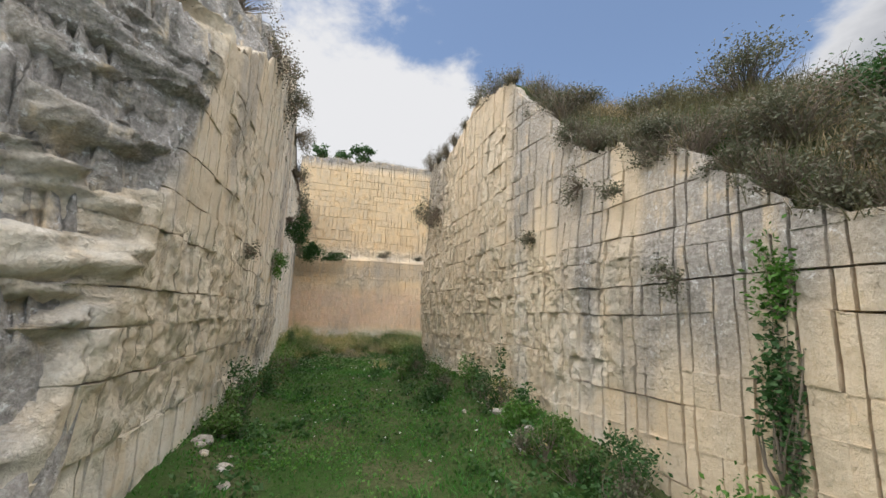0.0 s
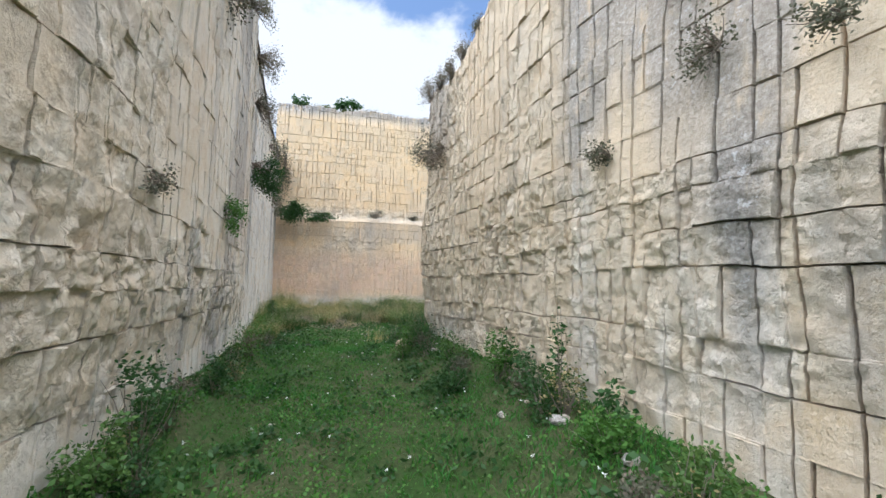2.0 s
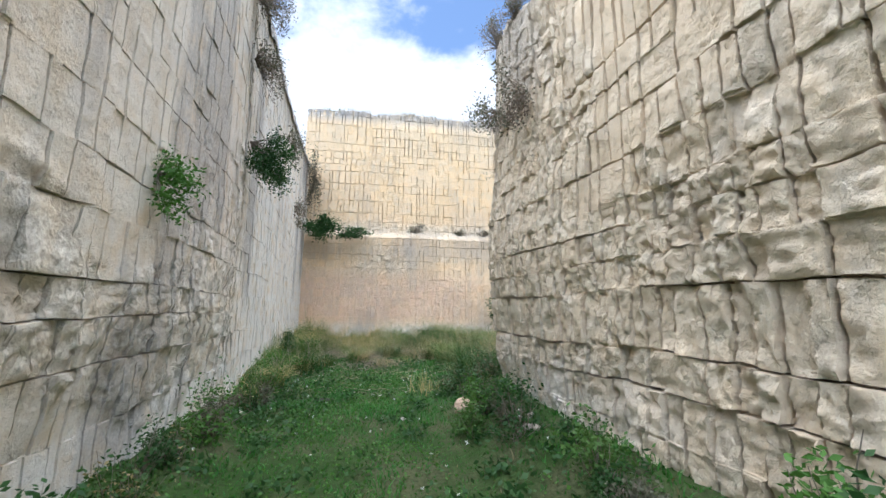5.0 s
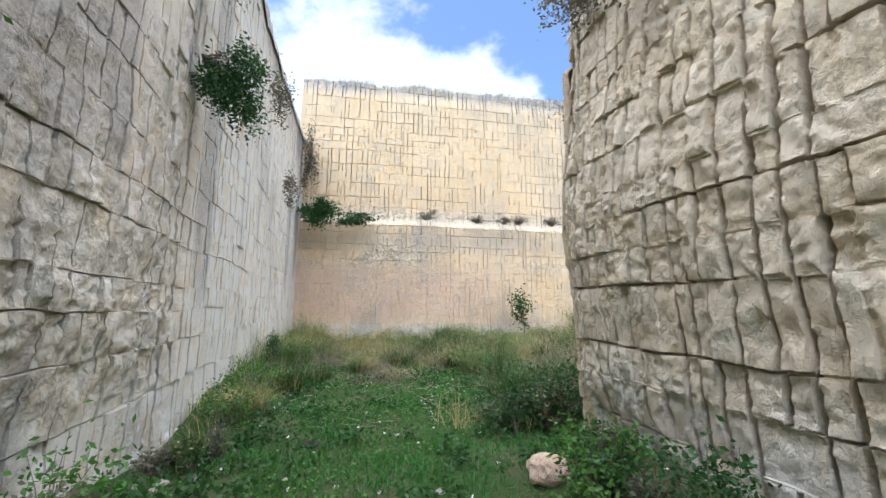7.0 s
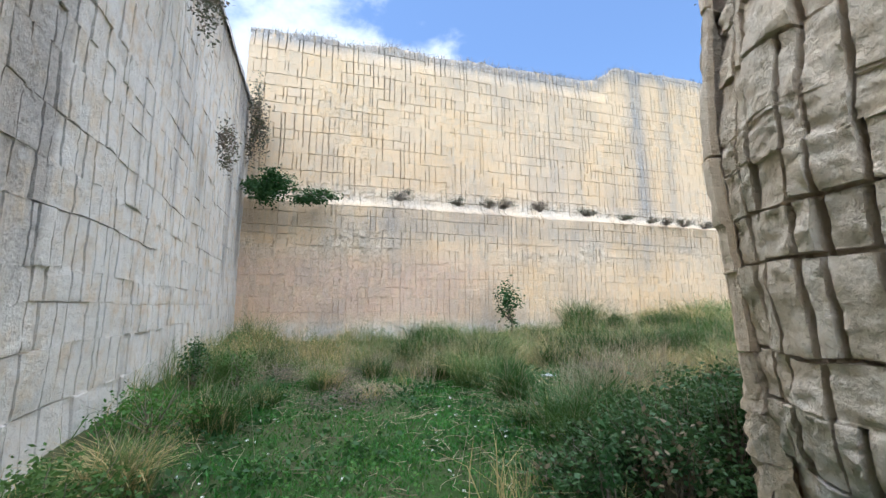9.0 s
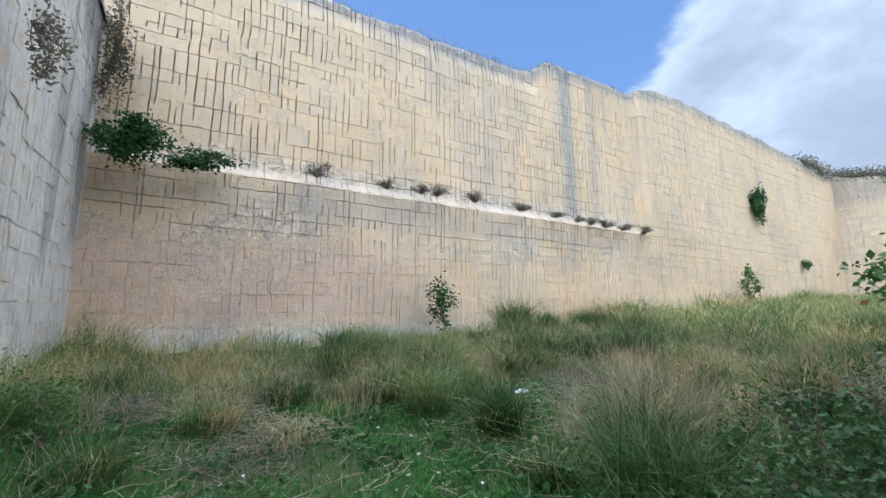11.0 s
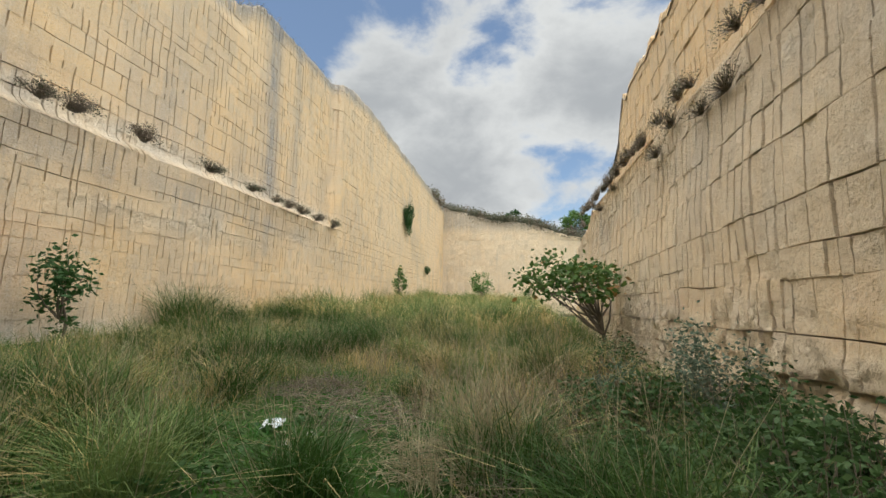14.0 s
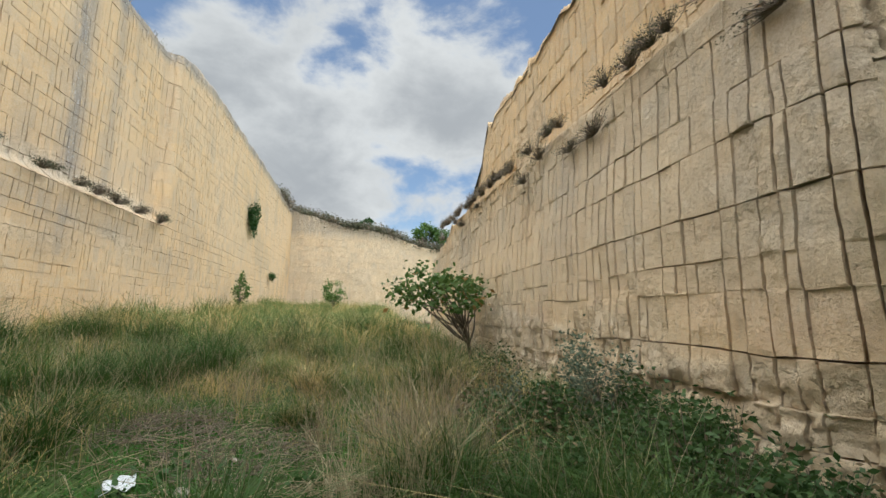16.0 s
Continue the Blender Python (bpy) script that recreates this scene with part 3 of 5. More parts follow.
rock_wall("wall_east", "tan limestone lane wall with deep eroded saw cuts", RIGHT, 0, RC, -0.5, right_top, 0.38, 0.175,
          lambda u, z: -0.10 * np.maximum(z - 2.2, 0) * smooth(RC - 6.5, RC - 8.5, u) + 0.16 * smooth(RC - 4.2, RC - 2.0, u) * bump1(z, 2.4, 1.3) - 0.15 * smooth(0.9, 0.1, z) * smooth(RC - 3, RC - 0.6, u) - 0.25 * smooth(RC - 0.7, RC, u),
          lambda u, z: 0.13 + 0.17 * smooth(RC - 6, RC - 4, u),
          lambda u, z: 0.10 + 0.05 * smooth(RC - 7, RC - 5, u) * smooth(2.0, 3.0, z),
          lambda u, z: 0.16 + 0.06 * smooth(RC - 9, RC - 7, u) * smooth(4.4, 3.4, z) + 0.40 * smooth(-0.1, 0.3, fbm(u * 0.6, z * 0.5, 0, 3, 29)) * smooth(RC - 8, RC - 5, u) + 0.1 * smooth(RC - 7, RC - 5, u) + 0.5 * smooth(0.2, -0.2, np.abs(z - 1.75) - 0.85 + 0.6 * vnoise(u * 0.7, z * 1.1, 0, 26)) * smooth(RC - 10.5, RC - 8.5, u) * smooth(RC - 2.2, RC - 4, u) + 0.30 * smooth(RC - 4, RC - 2.2, u),
          right_stain, (13, 18), (RC - 6.5, RC + 1, 0.1, 4.0), 102, least=0.5, chunk=0.014, cut=lambda u: 0.011 + 0.008 * smooth(RC - 6, RC - 3.5, u), dash=3.0, stagger=0.03)
rock_wall("wall_south", "tall ochre limestone face with block cuts and a weedy ledge", RIGHT, RC, RIGHT.length, -0.5, right_top, 0.50, 0.21,
          lambda u, z: -0.22 * smooth(4.55, 4.75, z - 0.055 * (u - RC)) - 0.25 * smooth(RC + 0.7, RC, u) * smooth(3, 0, z) - 0.12 * smooth(2.2, 4.4, z),
          lambda u, z: 0.12 * smooth(4.7, 4.2, z) + 0.04,
          lambda u, z: 0.11 + 0 * u,
          lambda u, z: 0.24 + 0.8 * smooth(1.35, 0.95, z + 0.5 * vnoise(u * 0.7, z, 0, 27)) + 0.2 * smooth(0.15, 0.4, fbm(u * 0.5, z * 0.7, 0, 3, 30)),
          right_stain, (11, 15), (RC, RC + 11, 0.0, 5.2), 103, least=0.4, cut=lambda u: 0.0115 + 0 * u, chunk=0.014, stagger=0.05, bond=0.32)
rock_wall("wall_north", "high pale limestone wall with rows of saw cuts and a ledge", BACK, 0, BC, -0.4, back_top, 0.46, 0.21,
          lambda u, z: -0.36 * smooth(5.05, 5.2, z) * smooth(22.6, 22.3, u) - 0.02 * (z - 5) * smooth(5, 6, z) + 0.15 * smooth(22.0, 22.6, u) - 0.12 * smooth(15.9, 15.6, u) * smooth(11, 11.5, z),
          lambda u, z: (0.03 + 0.06 * smooth(3.0, 3.6, z) + 0.12 * smooth(5.5, 6.5, z)) * smooth(34, 21, u) + 0.2 * smooth(1.1, 0.9, back_rim(u) - z) * smooth(0.1, 0.3, back_rim(u) - z),
          lambda u, z: 0.03 + 0.04 * smooth(3.0, 3.6, z) + 0.03 * smooth(5.2, 6, z) + 0.03 * smooth(18, 24, u),
          lambda u, z: 0.20 + 0.5 * bump1(z, 3.7, 0.45) * smooth(22, 18, u) * smooth(-0.3, 0.3, fbm(u * 0.5, z, 0, 2, 37)) + 0.4 * bump1(z, 5.4, 0.35) * smooth(23, 21, u),
          back_stain, (9, 10), (1.0, 15.5, 0.2, 4.0), 104, cut=lambda u: 0.013 + 0 * u, drop=0.1, run=2.6, least=0.0, dash=3.5, tip=0.35, chunk=0.006, stagger=0.05, bond=0.28)
rock_wall("wall_far", "distant ochre limestone face closing the quarry", BACK, BC, BACK.length, 0.5, back_top, 0.7, 0.5,
          lambda u, z: 0 * u, lambda u, z: 0.05 + 0 * u, lambda u, z: 0.05 + 0 * u, lambda u, z: 0.3 + 0 * u,
          lambda u, z: (0.1 + 0.5 * smooth(9.5, 10.6, z), 0 * u, 0.75 + 0 * u, 0.1 + 0 * u), (8, 8), (0, 0, 0, 0), 105, cut=lambda u: 0.018 + 0 * u)


# ---- land above the walls ----
def rim_of(path, top):
    """The rim by y: x and height along a wall that runs in y."""
    order = np.argsort(path.p[:, 1])
    y = path.p[order, 1]
    return y, path.p[order, 0], top(path.s[order])


def west_land():
    keep = LEFT.p[:, 1] <= 26.6
    y, x, _ = LEFT.p[keep, 1], LEFT.p[keep, 0], None
    ys = np.concatenate([np.arange(-2.1, 1.2, 0.1), np.arange(1.2, 6, 0.04), np.arange(6, 9, 0.08), np.arange(9, 12, 0.2), np.arange(12, 27, 0.5), np.geomspace(1, 60, 14) + 27])
    w = np.concatenate([np.arange(0.0, 4, 0.05), np.geomspace(0.3, 40, 22) + 4])
    Y, W = np.meshgrid(ys, w, indexing="ij")
    X = np.interp(Y, y, x) + 0.06 - W
    front = np.interp(X, [-9, -4.2, -2.2, -1.62], [-1.7, 0.8, 1.9, 2.8])
    s = Y - front
    Z = np.interp(s, [-1, 0.2, 1.5, 2.4, 3.7, 5.9, 8.5, 11.5, 17.5, 24.5], [0.0, 0.5, 4.3, 4.8, 5.6, 7.05, 7.95, 8.15, 8.25, 8.65])
    h = 0.5 + 0.12 * vnoise(X * 0.5, Y * 0.5, 0, 60)
    k = Z / h + 0.8 * fbm(X * 0.7, Y * 0.5, 0, 3, 59)
    Z = Z + smooth(0, 0.5, W) * 0.75 * h * (np.floor(k) + smooth(0.25, 0.75, k - np.floor(k)) - k)
    steps = 0.35 * fbm(X * 1.2, Y * 1.2, Z * 2.0, 4, 61) * smooth(0, 0.6, W + 0.15)
    Z = Z + steps + 0.14 * fbm(X * 4, Y * 4, 0, 4, 62, 0.6) - 0.55 * np.abs(fbm(X * 1.9, Y * 2.6, Z, 4, 63, 0.6)) + 0.15
    bite = smooth(0, 0.4, W) * (0.34 * fbm(X * 0.9, Y * 0.9, Z * 1.5, 4, 67, 0.55) - 0.45 * np.abs(fbm(X * 1.7, Y * 1.7, Z * 2.6, 4, 69, 0.6)) + 0.10 * fbm(X * 6, Y * 6, Z * 8, 3, 70) + 0.12)
    X, Y, Z = X + 0.35 * bite, Y - 0.8 * bite, Z + 0.45 * bite
    Z[:, 0] -= 0.3
    me = mesh_from("land_west", np.stack([X, Y, Z], -1).reshape(-1, 3), quads(len(ys), len(w))[:, ::-1], STONE)
    n = fbm(X * 0.8, Y * 0.8, 0, 3, 64)
    S = np.stack([1.2 + 0.3 * n, 0.1 * (n > 0.3), smooth(0.0, 0.35, -n) * 0.5, smooth(0.1, 0.4, fbm(X * 1.5, Y * 1.5, 3, 3, 65)) * 0.2], -1)
    stain_attribute(me, np.clip(S, 0, 1).reshape(-1, 4))
    stain_attribute(me, np.tile((0.9, 0, 1, 1), (X.size, 1)), "wear")
    tagged(new("land_west", me), "rough grey lichen-crusted limestone slope above the wall", "rock slope", kind="structure")
    return lambda px, py: float(Z.ravel()[np.argmin((X - px) ** 2 + (Y - py) ** 2)])


def east_land():
    y, x, h = rim_of(RIGHT, right_top)
    sel = y < 12.9
    y, x, h = y[sel], x[sel], h[sel]
    ys = np.concatenate([np.arange(-6, 13.2, 0.16)])
    w = np.concatenate([np.arange(0.0, 6, 0.16), np.geomspace(0.4, 13, 12) + 6])
    Y, W = np.meshgrid(ys, w, indexing="ij")
    X = np.interp(Y, y, x) + 0.12 + W + 0.10 * np.maximum(np.interp(Y, y, h) - 2.2, 0) * smooth(6.5, 4.5, Y)
    H = np.interp(Y, y, h)
    full = np.interp(Y, [-6, 0, 3, 5, 7, 9, 11, 13.2], [3.2, 3.7, 4.2, 4.9, 5.7, 6.2, 6.6, 7.1])
    Z = np.minimum(H + 0.85 * np.maximum(W - 0.1, 0), np.maximum(full, H - 0.15 * W)) - 0.06 + 0.10 * fbm(X * 0.8, Y * 0.8, 0, 3, 66)
    Z = np.minimum(Z, right_rim(RC + X - 2.8) - 0.15)
    me = mesh_from("land_east", np.stack([X, Y, Z], -1).reshape(-1, 3), quads(len(ys), len(w)), SOIL)
    tagged(new("land_east", me), "overgrown earth bank on top of the lane wall", "bank", kind="structure")
    return lambda px, py: float(Z.ravel()[np.argmin((X - px) ** 2 + (Y - py) ** 2)])


def strip_land(name, label, path, ua, ub, top, setback, depth, mat, rise=0.05):
    us, w = np.linspace(ua, ub, int((ub - ua) / 0.4)), np.concatenate([np.arange(0, 2, 0.3), np.geomspace(0.5, depth, 12) + 2])
    U, W = np.meshgrid(us, w, indexing="ij")
    x, y, nx, ny = path.at(U)
    d = W + setback
    Z = top(U) - 0.05 + rise * W * smooth(0, 6, W) + 0.12 * fbm(x * 0.7 + W, y * 0.7 + W, 0, 3, 68)
    Z[:, 0] -= 0.12
    me = mesh_from(name, np.stack([x - nx * d, y - ny * d, Z], -1).reshape(-1, 3), quads(len(us), len(w)), mat)
    if mat is STONE:
        stain_attribute(me, np.tile((1.0, 0, 0.0, 0.0), (U.size, 1)))
    tagged(new(name, me), label, "rock slope", kind="structure")


west_z, east_z = west_land(), east_land()
strip_land("land_north", "dry scrubby rim of the quarry above the high wall", BACK, 0, BC - 0.5, back_top, 0.75, 40, SOIL, 0.33)
strip_land("land_far", "overgrown rim above the distant quarry face", BACK, BC + 0.2, BACK.length, back_top, 0.1, 40, SOIL)
strip_land("land_south", "bare stony top of the rock block", RIGHT, RC + 0.5, RIGHT.length, right_top, 0.3, 0.8, STONE)


# ---- plants as arrays ----
def blades(points, height, width, rng, lean=0.35, curl=0.5):
    """Grass blades: two bent quads each, in world places."""
    p = np.asarray(points, float)
    n = len(p)
    h = np.broadcast_to(height, n)[:, None] * rng.uniform(0.6, 1.25, (n, 1))
    w = np.broadcast_to(width, n)[:, None] * rng.uniform(0.7, 1.3, (n, 1))
    a = rng.uniform(0, 2 * np.pi, n)
    side = np.stack([np.cos(a), np.sin(a), 0 * a], 1)
    b = rng.uniform(0, 2 * np.pi, n)
    tip = np.stack([np.cos(b), np.sin(b), 0 * b], 1) * (lean * rng.uniform(0.1, 1.6, (n, 1)))
    up = np.array([[0, 0, 1.0]])
    m = p + h * (0.55 * up + 0.35 * tip)
    t = p + h * ((1 - curl * 0.25 * np.linalg.norm(tip, axis=1, keepdims=True)) * up + (1 + curl) * 0.75 * tip)
    V = np.stack([p - side * w * 0.5, p + side * w * 0.5, m + side * w * 0.4, m - side * w * 0.4, t + side * w * 0.08, t - side * w * 0.08], 1)
    i = np.arange(n)[:, None] * 6
    F = np.concatenate([i + np.array([[0, 1, 2, 3]]), i + np.array([[3, 2, 4, 5]])], 1).reshape(-1, 4)
    return V.reshape(-1, 3), F


def leaves(points, size, rng, droop=0.0, aspect=0.5):
    """Pointed folded leaves, one kite of two triangles' worth each."""
    p = np.asarray(points, float)
    n = len(p)
    a = rng.normal(size=(n, 3))
    a[:, 2] = a[:, 2] * 0.6 - droop
    a /= np.linalg.norm(a, axis=1, keepdims=True)
    b = np.cross(a, rng.normal(size=(n, 3)))
    b /= np.maximum(np.linalg.norm(b, axis=1, keepdims=True), 1e-6)
    s = np.broadcast_to(size, n)[:, None] * rng.uniform(0.6, 1.35, (n, 1))
    V = np.stack([p, p + a * s * 0.5 + b * s * aspect * 0.5, p + a * s, p + a * s * 0.5 - b * s * aspect * 0.5], 1)
    F = np.arange(n)[:, None] * 4 + np.array([[0, 1, 2, 3]])
    return V.reshape(-1, 3), F


def stems(starts, ends, r0, r1, rng, bend=0.15, segs=4, sides=4):
    """Tapered, bent stems from starts to ends."""
    A, E = np.asarray(starts, float), np.asarray(ends, float)
    n = len(A)
    k = rng.normal(size=(n, 3)) * bend * np.linalg.norm(E - A, axis=1, keepdims=True)
    r0, r1 = np.broadcast_to(r0, n), np.broadcast_to(r1, n)
    d = E - A
    d /= np.maximum(np.linalg.norm(d, axis=1, keepdims=True), 1e-6)
    u = np.cross(d, np.array([[0.31, 0.77, 0.13]]))
    u /= np.maximum(np.linalg.norm(u, axis=1, keepdims=True), 1e-6)
    v = np.cross(d, u)
    rings = []
    for i in range(segs + 1):
        t = i / segs
        c = A + (E - A) * t + k * (4 * t * (1 - t)) * 0.5
        r = (r0 * (1 - t) + r1 * t)[:, None]
        for j in range(sides):
            q = 2 * np.pi * j / sides
            rings.append(c + r * (np.cos(q) * u + np.sin(q) * v))
    V = np.stack(rings, 1)
    F = []
    for i in range(segs):
        for j in range(sides):
            F.append([i * sides + j, i * sides + (j + 1) % sides, (i + 1) * sides + (j + 1) % sides, (i + 1) * sides + j])
    F = (np.arange(n)[:, None, None] * ((segs + 1) * sides) + np.array(F)[None]).reshape(-1, 4)
    return V.reshape(-1, 3), F


def thing(name, at, label, category, group=""):
    ob = new(name)
    ob.empty_display_size = 0.1
    ob.location = at
    return tagged(ob, label, category, group)


def sub(name, arrays, mat, parent, label="", smooth_shade=True):
    """A part whose vertices are given relative to its thing."""
    return child(name, mesh_from(name, arrays[0], arrays[1], mat, smooth_shade), parent, label, "" if name in ("trunk", "limb") else "stuff")


def shrub(name, at, size, label, category, leaf_mat, seed, count=900, leaf=0.05, stem_count=26, droop=0.0, out=(0, 0, 1), stem_mat=None, group="", aspect=0.5, clumps=9):
    """A bush: stems fan out from the base to clumps, leaves in uneven clumps along them. out: the way it grows (from a wall, sideways)."""
    rng = np.random.default_rng(seed)
    rx, ry, rz = size
    o = np.array(out, float)
    o /= np.linalg.norm(o)
    c = rng.normal(size=(clumps, 3))
    c /= np.linalg.norm(c, axis=1, keepdims=True)
    c = c * rng.uniform(0.35, 0.85, (clumps, 1)) * np.array([[rx, ry, rz]])
    centre = o * np.array([rx, ry, rz]) * 0.85
    c = c + centre - np.array([0, 0, droop * rz])
    if o[2] > 0.7:
        c[:, 2] = np.maximum(c[:, 2], 0.15 * rz)
    which = rng.integers(0, clumps, count)
    spread = np.array([[rx, ry, rz]]) * rng.uniform(0.22, 0.4, (clumps, 1))[which]
    q = c[which] + rng.normal(size=(count, 3)) * spread * 0.75
    if o[2] > 0.7:
        q[:, 2] = np.abs(q[:, 2])
    ends = c[rng.integers(0, clumps, stem_count)] + rng.normal(size=(stem_count, 3)) * np.array([[rx, ry, rz]]) * 0.25
    if o[2] > 0.7:
        ends[:, 2] = np.abs(ends[:, 2]) + 0.05
    base = rng.normal(size=(stem_count, 3)) * np.array([[rx, ry, 0.0]]) * 0.06
    ob = thing(name, at, label, category, group)
    sub("stem_mass", stems(base, ends, 0.012 * max(rx, rz) + 0.003, 0.002, rng, 0.12, 3, 3), stem_mat or TWIG, ob)
    sub("foliage", leaves(q, leaf, rng, droop * 0.5, aspect), leaf_mat, ob, smooth_shade=False)
    return ob


def tuft(name, at, radius, height, label, mat, seed, count=160, lean=0.5, group="", width=0.008):
    """A clump of grass: blades fan from one root, with a few flowering stalks."""
    rng = np.random.default_rng(seed)
    r = radius * 0.5 * np.sqrt(rng.random(count))
    a = rng.uniform(0, 2 * np.pi, count)
    p = np.stack([r * np.cos(a), r * np.sin(a), np.zeros(count) - 0.02], 1)
    ob = thing(name, at, label, "grass", group)
    sub("blade_mass", blades(p, height, width, rng, lean * 1.1, 0.8), mat, ob, smooth_shade=False)
    k = max(3, count // 30)
    s = p[:k]
    e = s + np.stack([rng.normal(size=k) * radius * 0.35, rng.normal(size=k) * radius * 0.35, height * rng.uniform(1.1, 1.5, k)], 1)
    sub("stalk_mass", stems(s, e, 0.003, 0.0015, rng, 0.06, 3, 3), STRAW, ob)
    return ob


def tree(name, at, trunk_to, crown, label, seed, leaf_mat, count=2200, leaf=0.09, radius=0.07, aspect=0.6, limbs=9):
    """A small tree: trunk, limbs, and a crown of leaf clumps with gaps. crown: (centre, radii) relative to the base."""
    rng = np.random.default_rng(seed)
    ob = thing(name, at, label, "tree")
    top = np.array(trunk_to, float)
    c, r = np.array(crown[0], float), np.array(crown[1], float)
    sub("trunk", stems([(0, 0, -0.1)], [top], radius, radius * 0.6, rng, 0.12, 6, 8), BARK, ob)
    ends = rng.normal(size=(limbs * 2, 3))
    ends /= np.linalg.norm(ends, axis=1, keepdims=True)
    ends = c + ends * r * rng.uniform(0.5, 0.95, (limbs * 2, 1))
    starts = np.concatenate([np.tile(top, (limbs, 1)), np.array([0.65 * top] * limbs) + 0.0])
    for a, b in zip(starts, ends):
        sub("limb", stems([a], [b], radius * 0.45, 0.006, rng, 0.15, 4, 5), BARK, ob)
    which = rng.integers(0, len(ends), count)
    q = ends[which] + rng.normal(size=(count, 3)) * r * 0.17
    sub("crown", leaves(q, leaf, rng, 0.25, aspect), leaf_mat, ob, smooth_shade=False)
    return ob


def stone(name, at, size, label, seed, mat_stain=(0.2, 0, 0.2, 0.3), group=""):
    bm = bmesh.new()
    bmesh.ops.create_icosphere(bm, subdivisions=3, radius=1.0)
    off = Vector((seed * 1.7, seed * 0.3, 0))
    for v in bm.verts:
        k = 1 + 0.28 * noise.noise(v.co * 1.3 + off) + 0.1 * noise.noise(v.co * 4 + off)
        v.co = Vector((round(v.co.x * k * 2.4) / 2.4 * 0.35 + v.co.x * k * 0.65, v.co.y * k, v.co.z * k))
        v.co = Vector((v.co.x * size[0], v.co.y * size[1], v.co.z * size[2]))
    me = bpy.data.meshes.new(name)
    bm.to_mesh(me)
    bm.free()
    me.materials.append(STONE)
    stain_attribute(me, np.tile(mat_stain, (len(me.vertices), 1)))
    ob = new(name, me)
    ob.matrix_basis = pose(*at, 0, 0, seed * 47)
    return tagged(ob, label, "stone", group)


def gz(x, y):
    return float(ground_z(x, y))


# ---- grass as stuff ----
def scatter(rng, n, x0, x1, y0, y1, inside):
    x, y = rng.uniform(x0, x1, n), rng.uniform(y0, y1, n)
    keep = inside(x, y, rng.random(n))
    x, y = x[keep], y[keep]
    return np.stack([x, y, ground_z(x, y) - 0.01], 1)


def lawn():
    rng = np.random.default_rng(7)

    def inside(x, y, r):
        dens = 0.35 + 0.65 * smooth(-0.3, 0.3, fbm(x * 0.9, y * 0.9, 0, 2, 71))
        dens = dens * smooth(9.0, 4.0, x) * np.where(y < 14, 1, 1.0)
        return (r < dens) & (x > np.where(y > 3.5, np.interp(y, [3.5, 12, 26], [-1.6, -1.7, -2.5]), -4 + 0 * y)) & ((x < 3.0) | (y > 13.6))

    p = scatter(rng, 230000, -4, 9, -1.5, 22, inside)
    h = 0.045 + 0.05 * smooth(-0.1, 0.5, fbm(p[:, 0] * 1.4, p[:, 1] * 1.4, 0, 3, 72)) + 0.03 * smooth(12, 18, p[:, 1])
    V = blades(p, h, 0.014, rng, 0.7, 0.6)
    ob = new("lawn_grass", mesh_from("lawn_grass", V[0], V[1], LAWN, False))
    tagged(ob, "short bright green grass on the quarry floor", "grass", kind="stuff")
    # broad clover-like leaves between the blades
    p = scatter(rng, 60000, -3, 6, 0, 20, lambda x, y, r: inside(x, y, r) & (fbm(x * 1.1, y * 1.1, 4, 3, 73) > 0.0))
    p[:, 2] += rng.uniform(0.02, 0.09, len(p))
    V = leaves(p, 0.035, rng, -0.1, 0.9)
    ob = new("clover", mesh_from("clover", V[0], V[1], SOFT_LEAF, False))
    tagged(ob, "patches of low clover leaves among the grass", "clover", kind="stuff")


